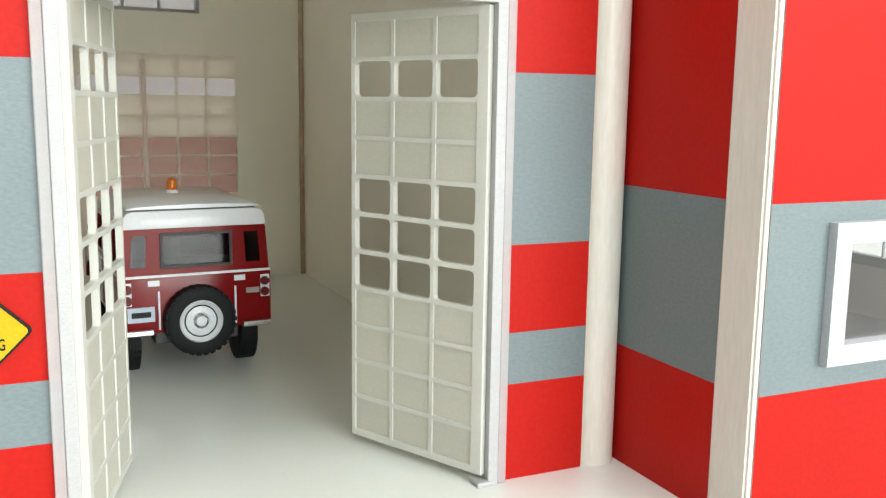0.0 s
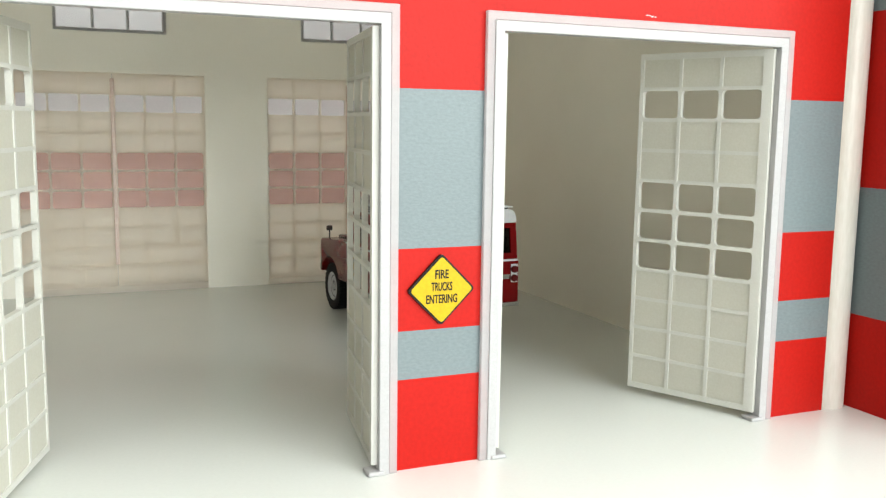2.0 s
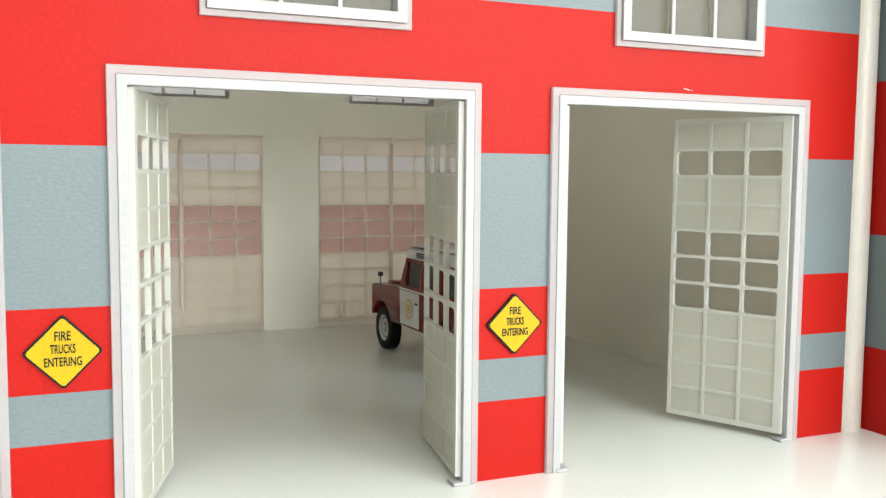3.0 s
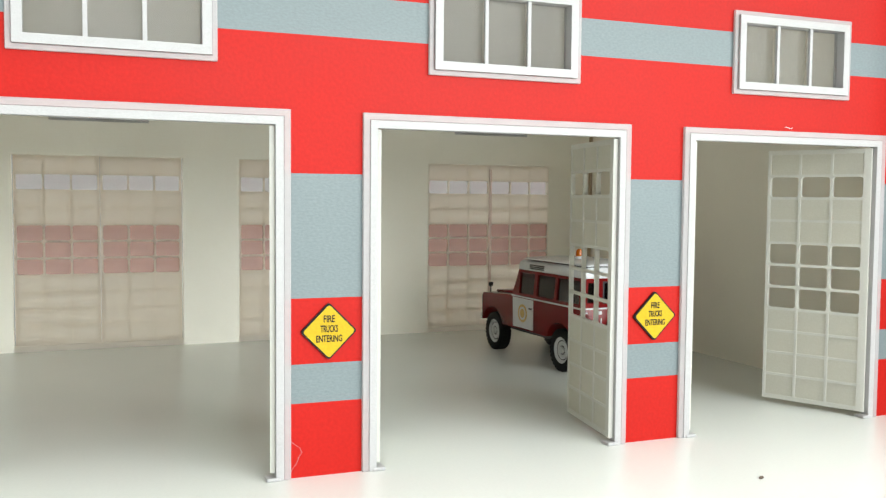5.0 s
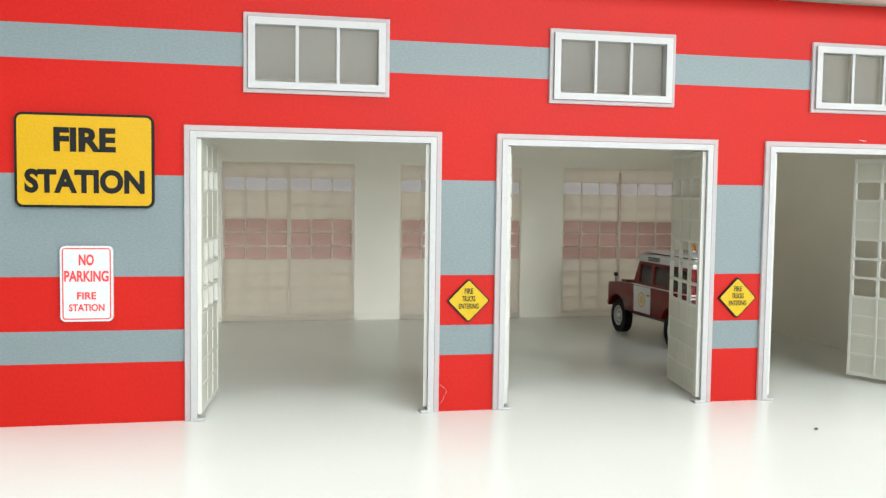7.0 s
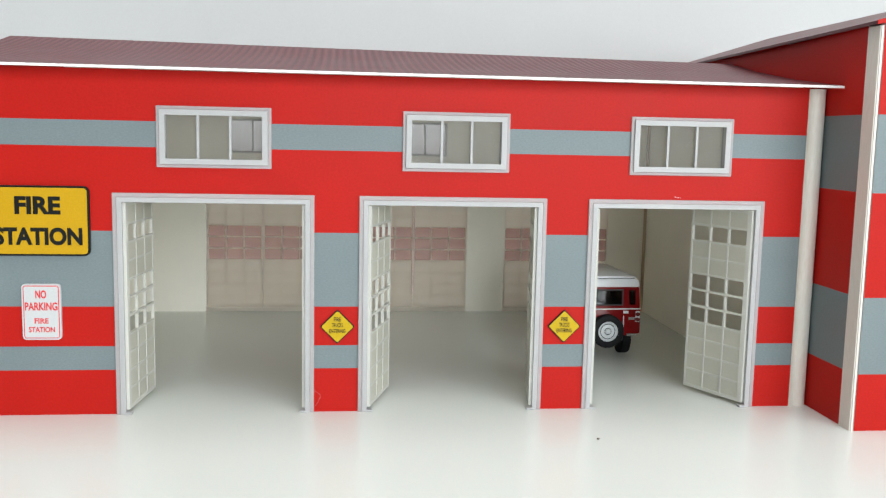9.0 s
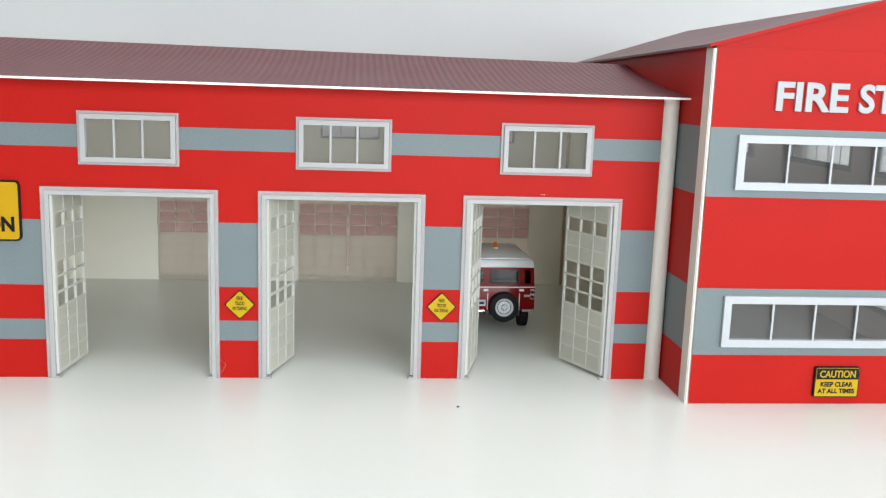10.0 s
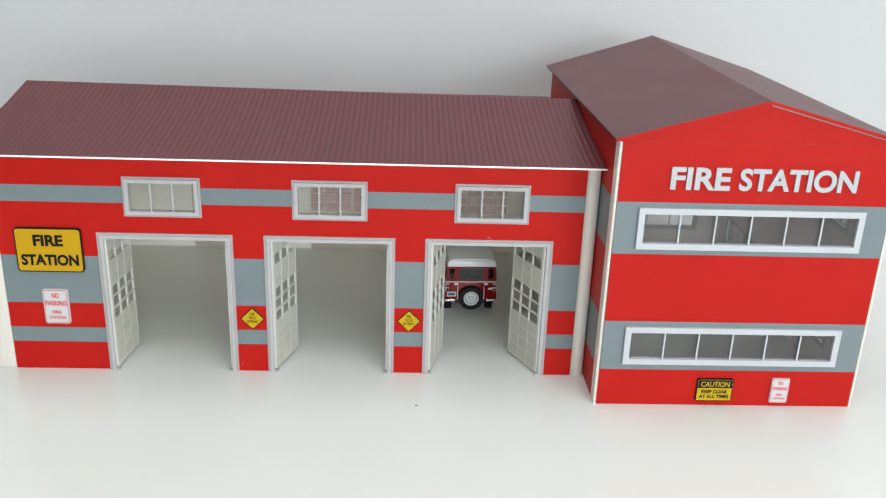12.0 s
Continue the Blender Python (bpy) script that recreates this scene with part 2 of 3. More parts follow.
def grid_wall(xs, zs, y0, y1, hole=lambda x, z: False, front=lambda x, z: 0, back=1, side=1):
    """A board of cells between the cuts xs and zs, with openings through it; front material by place."""
    bm = bmesh.new()
    xs, zs = sorted(set(round(v, 5) for v in xs)), sorted(set(round(v, 5) for v in zs))
    solid = {(i, j) for i in range(len(xs) - 1) for j in range(len(zs) - 1) if not hole((xs[i] + xs[i + 1]) / 2, (zs[j] + zs[j + 1]) / 2)}
    verts = {}

    def v(i, j, k):
        if (i, j, k) not in verts:
            verts[i, j, k] = bm.verts.new((xs[i], (y0, y1)[k], zs[j]))
        return verts[i, j, k]

    def quad(a, b, c, d, index):
        bm.faces.new((a, b, c, d)).material_index = index

    for i, j in solid:
        f = front((xs[i] + xs[i + 1]) / 2, (zs[j] + zs[j + 1]) / 2)
        quad(v(i, j, 0), v(i + 1, j, 0), v(i + 1, j + 1, 0), v(i, j + 1, 0), f)
        quad(v(i, j, 1), v(i, j + 1, 1), v(i + 1, j + 1, 1), v(i + 1, j, 1), back)
        for di, dj, a, b in ((-1, 0, (i, j), (i, j + 1)), (1, 0, (i + 1, j), (i + 1, j + 1)), (0, -1, (i, j), (i + 1, j)), (0, 1, (i, j + 1), (i + 1, j + 1))):
            if (i + di, j + dj) not in solid:
                quad(v(*a, 0), v(*b, 0), v(*b, 1), v(*a, 1), side)
    return bm


def frame_ring(w, h, border, y0, y1, bevel=0.0, legs=False):
    """A rectangular frame w x h about the middle of its foot; legs: open below."""
    bm = grid_wall([-w / 2, -w / 2 + border, w / 2 - border, w / 2], [0, 0 if legs else border, h - border, h], y0, y1,
                   lambda x, z: abs(x) < w / 2 - border and (legs or z > border) and z < h - border, back=0, side=0)
    if bevel:
        bmesh.ops.recalc_face_normals(bm, faces=bm.faces)
        sharp = [e for e in bm.edges if len(e.link_faces) == 2 and e.calc_face_angle() > 1]
        bmesh.ops.bevel(bm, geom=sharp, offset=bevel, segments=2, affect="EDGES", profile=0.5)
    return bm


def lathe(profile, n=32, axis="x"):
    """Turns a profile of (radius, along) round an axis."""
    bm = bmesh.new()
    rings = []
    for r, h in profile:
        ring = []
        for k in range(n):
            a = 2 * math.pi * k / n
            p = (h, r * math.cos(a), r * math.sin(a)) if axis == "x" else (r * math.cos(a), h, r * math.sin(a)) if axis == "y" else (r * math.cos(a), r * math.sin(a), h)
            ring.append(bm.verts.new(p))
        rings.append(ring)
    for a, b in zip(rings, rings[1:]):
        for k in range(n):
            bm.faces.new((a[k], a[(k + 1) % n], b[(k + 1) % n], b[k]))
    bm.faces.new(rings[0])
    bm.faces.new(rings[-1])
    return bm


def prism(points, x0, x1, bevel=0.0, axis="x"):
    """A side profile of (y, z) points drawn out along x, or of (x, z) points along y."""
    bm = bmesh.new()
    put = (lambda p, d: (d, p[0], p[1])) if axis == "x" else (lambda p, d: (p[0], d, p[1]))
    a, b = [[bm.verts.new(put(p, d)) for p in points] for d in (x0, x1)]
    bm.faces.new(a)
    bm.faces.new(b)
    for k in range(len(points)):
        q = (k + 1) % len(points)
        bm.faces.new((a[k], a[q], b[q], b[k]))
    bmesh.ops.recalc_face_normals(bm, faces=bm.faces)
    if bevel:
        bmesh.ops.bevel(bm, geom=[e for e in bm.edges if e.calc_face_angle() > 0.5], offset=bevel, segments=2, affect="EDGES", profile=0.5)
    return bm


def rounded(w, h, r, y0, y1, steps=6):
    pts = []
    for cx, cz, a0 in ((w / 2 - r, h / 2 - r, 0), (-w / 2 + r, h / 2 - r, 90), (-w / 2 + r, -h / 2 + r, 180), (w / 2 - r, -h / 2 + r, 270)):
        for k in range(steps + 1):
            a = radians(a0 + 90 * k / steps)
            pts.append((cx + r * math.cos(a), cz + r * math.sin(a)))
    return prism(pts, y0, y1, axis="y")


def words(body, w, h, x, z, y0, y1, bold=0.0, slant=0.0):
    """Raised lettering of that width and height about (x, z), facing -y."""
    cu = bpy.data.curves.new("lettering", "FONT")
    cu.body, cu.size, cu.extrude, cu.offset, cu.shear, cu.resolution_u = body, 1.0, 0.05, bold, slant, 4
    cu.align_x = "CENTER"
    ob = new("lettering", cu)
    dg = bpy.context.evaluated_depsgraph_get()
    me = bpy.data.meshes.new_from_object(ob.evaluated_get(dg))
    bpy.data.objects.remove(ob)
    bm = bmesh.new()
    bm.from_mesh(me)
    bpy.data.meshes.remove(me)
    bmesh.ops.remove_doubles(bm, verts=bm.verts, dist=1e-5)
    lo = [min(v.co[k] for v in bm.verts) for k in range(3)]
    hi = [max(v.co[k] for v in bm.verts) for k in range(3)]
    for v in bm.verts:
        a, b, c = ((v.co[k] - lo[k]) / (hi[k] - lo[k]) for k in range(3))
        v.co = (x + (a - 0.5) * w, y1 + (y0 - y1) * c, z + (b - 0.5) * h)
    return bm


def islands(bm):
    left, out = set(bm.verts), []
    while left:
        todo, seen = [left.pop()], set()
        while todo:
            v = todo.pop()
            seen.add(v)
            for e in v.link_edges:
                o = e.other_vert(v)
                if o in left:
                    left.discard(o)
                    todo.append(o)
        out.append(seen)
    found = []
    for seen in out:
        piece, of = bmesh.new(), {}
        for v in seen:
            of[v] = piece.verts.new(v.co)
        for f in {f for v in seen for f in v.link_faces}:
            piece.faces.new([of[v] for v in f.verts])
        found.append((min(v.co.x for v in seen), piece))
    bm.free()
    return [p for _, p in sorted(found, key=lambda q: q[0])]


# ---- the room ----
def build_room():
    # tabletop that sweeps up into the backdrop
    r = 1.0
    upper = [(-9.5, 0.0), (3.15, 0.0)] + [(3.15 + r * math.sin(radians(a)), r - r * math.cos(radians(a))) for a in range(5, 91, 5)] + [(3.15 + r, 14.0)]
    under = [(3.23 + r, 14.0), (3.23 + r, -0.3), (-9.5, -0.3)]
    sweep = prism(upper + under, -21.5, 21.5)
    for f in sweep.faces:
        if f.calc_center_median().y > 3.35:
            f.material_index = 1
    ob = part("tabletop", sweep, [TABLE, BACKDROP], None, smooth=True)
    tagged(ob, "white satin tabletop sweeping up into a pale grey backdrop", "tabletop", kind="structure")
    # unseen plain room added round it; dark west wall cuts bounce light
    for name, b in (("wall_west", (-22, -21.7, -23, 4.4, -9.6, 17)), ("wall_east", (21.7, 22, -23, 4.4, -9.6, 17)), ("wall_north", (-22, 22, 4.4, 4.7, -9.6, 17)),
                    ("floor", (-22, 22, -23.3, 4.7, -9.9, -9.6)), ("ceiling", (-22, 22, -23.3, 4.7, 17, 17.3))):
        tagged(part(name, box(*b), BOUNCECUT if name == "wall_west" else WALLPAINT, None), "plain painted " + name.split("_")[0] + " of the unseen room", name.split("_")[0], kind="structure")
    # added wall out of view, left open behind the front area light
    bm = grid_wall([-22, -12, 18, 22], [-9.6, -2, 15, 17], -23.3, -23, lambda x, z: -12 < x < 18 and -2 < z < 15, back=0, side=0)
    tagged(part("wall_south", bm, WALLPAINT, None), "added plain pale wall, unseen, with a wide opening behind the front light", "wall", kind="structure")


build_room()

# ---- doors and windows of the model ----
ROWS_OPEN = (1, 4, 5, 6)          # glazed rows of a leaf, counted from the top
LEAF_H, LEAF_T = 1.10, 0.008
LEAF_W, BACK_W = 0.432, 0.458     # front leaves stand in the lining, the back ones fill the opening


def leaf_cuts(width, hung):
    """The three columns and eleven rows of cells: a slim free edge, a wider stile at the hinge."""
    free, bar, rail = 0.013, 0.011, 0.011
    cw = (width - hung - free - 2 * bar) / 3
    pitch = (LEAF_H - 0.026) / 11
    return ([(hung + k * (cw + bar), hung + k * (cw + bar) + cw) for k in range(3)],
            [(0.018 + k * pitch, 0.018 + (k + 1) * pitch - rail) for k in range(11)])


def soft_cell(w, h, r, y0, y1):
    """A corner fillet for a cell, so that the panes end in round corners."""
    bm = bmesh.new()
    for sx in (-1, 1):
        for sz in (-1, 1):
            cx, cz = sx * w / 2, sz * h / 2
            arc = [(cx - sx * r * (1 - math.sin(radians(a))), cz - sz * r * (1 - math.cos(radians(a)))) for a in range(0, 91, 30)]
            joined(bm, prism([(cx, cz)] + arc, y0, y1, axis="y"))
    return bm


CELL_MESH = {}


def cell_piece(kind, w, h):
    """Shared mesh of a panel, a pane or the round corners of an open cell."""
    key = (kind, round(w, 4))
    if key not in CELL_MESH:
        if kind == "panel":
            bm = prism([(-w / 2, -h / 2), (w / 2, -h / 2), (w / 2, h / 2), (-w / 2, h / 2)], -0.0048, 0.0048, axis="y")
            m = PANEL
        elif kind == "back_panel":
            bm, m = box(-w / 2, w / 2, -LEAF_T + 0.0008, LEAF_T - 0.0008, -h / 2, h / 2), BACKLEAF
        elif kind == "pane":
            bm, m = box(-w / 2, w / 2, -0.0015, 0.0015, -h / 2, h / 2), BOUNCEFILM
        else:
            bm, m = soft_cell(w, h, 0.012, -LEAF_T + 0.0004, LEAF_T - 0.0004), LEAF
        ob = part(kind, bm, m, None)
        CELL_MESH[key] = ob.data
        bpy.data.objects.remove(ob)
    return CELL_MESH[key]


def door_leaf(parent, hinge, turn, flip, name="door_leaf", label="", film=False, width=LEAF_W):
    """A leaf of eleven rows by three, hung at its x = 0 edge; flip: it lies towards -x."""
    s = -1 if flip else 1
    cells_x, cells_z = leaf_cuts(width, 0.014 if film else 0.030)
    inside = lambda x, z: any(a < x < b for a, b in cells_x) and any(a < z < b for a, b in cells_z)
    bm = grid_wall([0, width] + [v for c in cells_x for v in c], [0, LEAF_H] + [v for c in cells_z for v in c], -LEAF_T, LEAF_T, inside, back=0, side=0)
    moved(bm, Matrix.Diagonal((s, 1, 1, 1)))
    leaf = part(name, bm, BACKLEAF if film else LEAF, parent, label, hinge, turn)
    for r, (z0, z1) in enumerate(reversed(cells_z)):
        for x0, x1 in cells_x:
            at = (s * (x0 + x1) / 2, 0.0, (z0 + z1) / 2)
            if r not in ROWS_OPEN:
                place("panel", cell_piece("back_panel" if film else "panel", x1 - x0, z1 - z0), leaf, "", at)
                continue
            place("corner_fillet", cell_piece("corner_fillet", x1 - x0, z1 - z0), leaf, "", at)
            # film added in the open cells to carry the red bounce colour
            if film and r > 1:
                place("pane", cell_piece("pane", x1 - x0 + 0.002, z1 - z0 + 0.002), leaf, "", (at[0], 0.004, at[2]))
    return leaf


def door_frame(parent, x0, x1, y_wall, out=-1, depth=0.02, lining=None):
    """A white plastic surround: thin flange on the wall, thicker inner lining."""
    w, h, cx = x1 - x0, 1.177, (x0 + x1) / 2
    fr = part("door_frame", moved(frame_ring(w - 0.046, h - 0.023, 0.026, -0.0175, depth, 0.002, legs=True), Matrix.Scale(-out, 4, (0, 1, 0))), lining or PLASTIC, parent, "", (cx, y_wall, 0))
    part("flange", moved(frame_ring(w, h, 0.0228, -0.016, -0.001, 0.003, legs=True), Matrix.Scale(-out, 4, (0, 1, 0))), FLANGE, fr, "thin see-through white flange")
    return fr


def pane_window(parent, x0, x1, z0, z1, y_wall, panes, border, proud, bar, material, rim=None, out=-1, turn=0.0, origin=None, name="window"):
    w, h = x1 - x0, z1 - z0
    edge = 0.018 if rim else 0.0
    at = origin or ((x0 + x1) / 2, y_wall, z0)
    bars = []
    inner = w - 2 * border
    for k in range(1, panes):
        c = -inner / 2 + inner * k / panes
        bars.append((c - bar / 2, c + bar / 2))
    cuts = [-w / 2 + edge, -w / 2 + border, w / 2 - border, w / 2 - edge]
    hole = lambda x, z: abs(x) < inner / 2 and border < z < h - border
    bm = grid_wall(cuts, [edge, border, h - border, h - edge], -proud, 0.03, hole, back=0, side=0)
    win = part(name, moved(bm, Matrix.Scale(-out, 4, (0, 1, 0))), material, parent, "", at, turn)
    for a, b in bars:
        part("glazing_bar", moved(box(a, b, -proud * 0.7, -proud * 0.7 + 0.012, border - 0.001, h - border + 0.001, 0.002), Matrix.Scale(-out, 4, (0, 1, 0))), material, win)
    if rim:
        part("flange", moved(frame_ring(w, h, edge - 0.0005, -proud * 0.6, -0.001, 0.003), Matrix.Scale(-out, 4, (0, 1, 0))), rim, win, "thin see-through white flange")
    xs = [-inner / 2] + [v for b in bars for v in b] + [inner / 2]
    for k in range(panes):
        part("pane", box(xs[2 * k] - 0.002, xs[2 * k + 1] + 0.002, 0.012, 0.015, border - 0.002, h - border + 0.002), CLEAR, win)
    return win


# ---- the garage wing ----
WING_Z = [0.0, 0.241, 0.368, 0.580, 0.978, 1.413, 1.545, 1.805]


def wing_band(x, z):
    """Red and grey bands of the printed card: 0 red, 2 grey."""
    return 2 if 0.241 < z < 0.368 or 0.580 < z < 0.978 or 1.413 < z < 1.545 else 0


BAYS = [(-2.515, -1.482), (-1.246, -0.233), (0.0, 0.999)]
HIGH = [(-2.288, -1.705), (-1.021, -0.448), (0.218, 0.794)]
BACK_Y, LEFT_X, SIDE_X = 2.82, -3.40, 1.335
RIDGE_Y, RIDGE_Z, EAVE_Y, EAVE_Z = 1.30, 2.06, -0.16, 1.812


def build_wing():
    wing = thing("garage_building", (0, 0, 0), "red and grey card model garage with three open bays", "model building")

    def opening(x, z):
        return any(a + 0.035 < x < b - 0.035 and z < 1.142 for a, b in BAYS) or any(a + 0.03 < x < b - 0.03 and 1.341 < z < 1.596 for a, b in HIGH)

    xs = [LEFT_X + 0.14, 1.222] + [v for a, b in BAYS for v in (a + 0.035, b - 0.035)] + [v for a, b in HIGH for v in (a + 0.03, b - 0.03)]
    zs = WING_Z + [1.142, 1.341, 1.596]
    part("front_wall", grid_wall(xs, zs, 0, 0.03, opening, wing_band), [RED, INSIDE, GREY], wing, "red card wall with grey bands")
    back = grid_wall([1.294] + [x for x in xs if x != 1.222], [min(z, 1.715) for z in zs], 0, 0.03, opening, wing_band)
    moved(back, Matrix.Translation((0, BACK_Y + 0.03, 0)) @ Matrix.Scale(-1, 4, (0, 1, 0)))
    part("back_wall", back, [RED, INSIDE, GREY], wing, "red card wall with grey bands, white inside")
    # gabled end, with the same bands outside
    end = grid_wall([-BACK_Y - 0.03, -0.051], [min(z, 1.70) for z in WING_Z], 0, 0.03, lambda x, z: False, wing_band)
    moved(end, Matrix.Translation((LEFT_X + 0.109, 0.0, 0)) @ Matrix.Rotation(radians(-90), 4, "Z"))
    part("end_wall", end, [RED, INSIDE, GREY], wing, "red card end wall with grey bands")
    g = prism([(0.0, 1.701), (BACK_Y + 0.03, 1.701), (BACK_Y + 0.03, 1.716), (RIDGE_Y, RIDGE_Z - 0.04), (0.0, 1.800)], LEFT_X + 0.111, LEFT_X + 0.139)
    part("gable", g, RED, wing)
    # corner posts
    part("corner_post", box(LEFT_X, LEFT_X + 0.138, -0.004, 0.05, 0, 1.80, 0.012), POST, wing, "white corner profile", smooth=True)
    part("corner_post", moved(lathe([(1.0, 0.0), (1.0, 1.80)], 32, "z"), Matrix.Translation((1.2775, 0.032, 0)) @ Matrix.Diagonal((0.0535, 0.046, 1, 1))), POST, wing, "white half-round corner profile", smooth=True)
    # right inner wall
    part("inner_wall", prism([(0.081, 0.0), (BACK_Y - 0.002, 0.0), (BACK_Y - 0.002, 1.711), (RIDGE_Y, 2.0), (0.081, 1.79)], 1.295, 1.331), INSIDE, wing, "bare off-white board wall")
    part("corner_seam", box(1.270, 1.293, BACK_Y - 0.016, BACK_Y - 0.001, 0, 1.71, 0.003), SEAM, wing, "tan cut board edge in the inner corner")
    # corrugated roof: ribs run down both slopes
    bm = bmesh.new()
    x0, x1, pitch = LEFT_X - 0.03, SIDE_X - 0.004, RIB
    n = int((x1 - x0) / pitch * 10)
    half = [(0.0, 0.0), (0.02, 0.016), (0.35, 0.27), (0.7, 0.62), (0.985, 0.98), (1.0, 1.0)]      # slightly sagging slope
    half += [(2 - u, w) for u, w in half[-2::-1]]
    last = len(half) - 1
    top, low = [], []
    for k in range(n + 1):
        x = x0 + (x1 - x0) * k / n
        d = 0.0018 * math.cos(2 * math.pi * (x - x0) / pitch)
        ridge = RIDGE_Z + 0.015 - 0.04 * k / n
        spine = [(EAVE_Y + u * (RIDGE_Y - EAVE_Y) + max(u - 1, 0) * 0.20, (EAVE_Z if u <= 1 else 1.725) + w * (ridge - (EAVE_Z if u <= 1 else 1.725))) for u, w in half]
        top.append([bm.verts.new((x, y, z + (d if 0 < w < 1 else 0.2 * d))) for (y, z), (u, w) in zip(spine, half)])
        low.append([bm.verts.new((x, y, z - 0.013)) for y, z in spine])
    for k in range(n):
        for s in range(last):
            bm.faces.new((top[k][s], top[k + 1][s], top[k + 1][s + 1], top[k][s + 1])).material_index = 0
            bm.faces.new((low[k][s], low[k][s + 1], low[k + 1][s + 1], low[k + 1][s])).material_index = 1
        for s in (0, last):
            bm.faces.new((top[k][s], low[k][s], low[k + 1][s], top[k + 1][s])).material_index = 1
    for k in (0, n):
        for s in range(last):
            bm.faces.new((top[k][s], top[k][s + 1], low[k][s + 1], low[k][s])).material_index = 1
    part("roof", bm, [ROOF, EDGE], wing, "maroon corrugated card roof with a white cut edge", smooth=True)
    # openings
    free = [((-2.412, 0.400), (-1.440, 0.435)), ((-1.064, 0.410), (-0.222, 0.440)), ((0.172, 0.410), (0.745, 0.395))]
    for (a, b), (fl, fr) in zip(BAYS, free):
        door_frame(wing, a, b, 0.0)
        for hx, f, flip in ((a + 0.057, fl, False), (b - 0.057, fr, True)):
            ang = math.degrees(math.atan2(f[1], f[0] - hx))
            door_leaf(wing, (hx, 0.0, 0.024), ang - 180 if flip else ang, flip, label="off-white panelled door leaf standing open")
            part("hinge_foot", box(hx - 0.022, hx + 0.022, -0.022, 0.03, 0.0, 0.012, 0.004), PLASTIC, wing)
    for a, b in BAYS:
        door_frame(wing, a, b, BACK_Y + 0.03, out=1, depth=0.0295, lining=INSIDE)
        mid = (a + b) / 2
        door_leaf(wing, (mid - 0.0015 - BACK_W, BACK_Y + 0.010, 0.036), 0, False, width=BACK_W, label="off-white panelled door leaf, closed, with film panes coloured for red bounce light", film=True)
        door_leaf(wing, (mid + 0.0015 + BACK_W, BACK_Y + 0.010, 0.036), 0, True, width=BACK_W, label="off-white panelled door leaf, closed, with film panes coloured for red bounce light", film=True)
        if a > -2:
            part("meeting_strip", box(mid - 0.010, mid + 0.010, BACK_Y - 0.010, BACK_Y + 0.001, 0.15, 1.10, 0.003), ROSEWOOD, wing, "slim tan strip where the leaves meet")
        part("door_sill", box(a + 0.036, b - 0.036, BACK_Y + 0.001, BACK_Y + 0.029, 0.0, 0.034), BACKLEAF, wing)
    for a, b in HIGH:
        pane_window(wing, a, b, 1.311, 1.626, 0.0, 3, 0.046, 0.024, 0.014, PLASTIC, FLANGE)
        pane_window(wing, a, b, 1.311, 1.626, BACK_Y + 0.03, 3, 0.034, 0.024, 0.014, PLASTIC, FLANGE, out=1)
    return wing


build_wing()

# ---- the taller office block ----
TX0, TX1, TY0, TY1 = 1.335, 3.372, -0.455, 2.84
T_EAVE, T_RIDGE = 2.105, 2.385
T_Z = [0.0, 0.306, 0.713, 1.256, 1.655, T_EAVE]


def tower_band(x, z):
    return 2 if 0.306 < z < 0.713 or 1.256 < z < 1.655 else 0


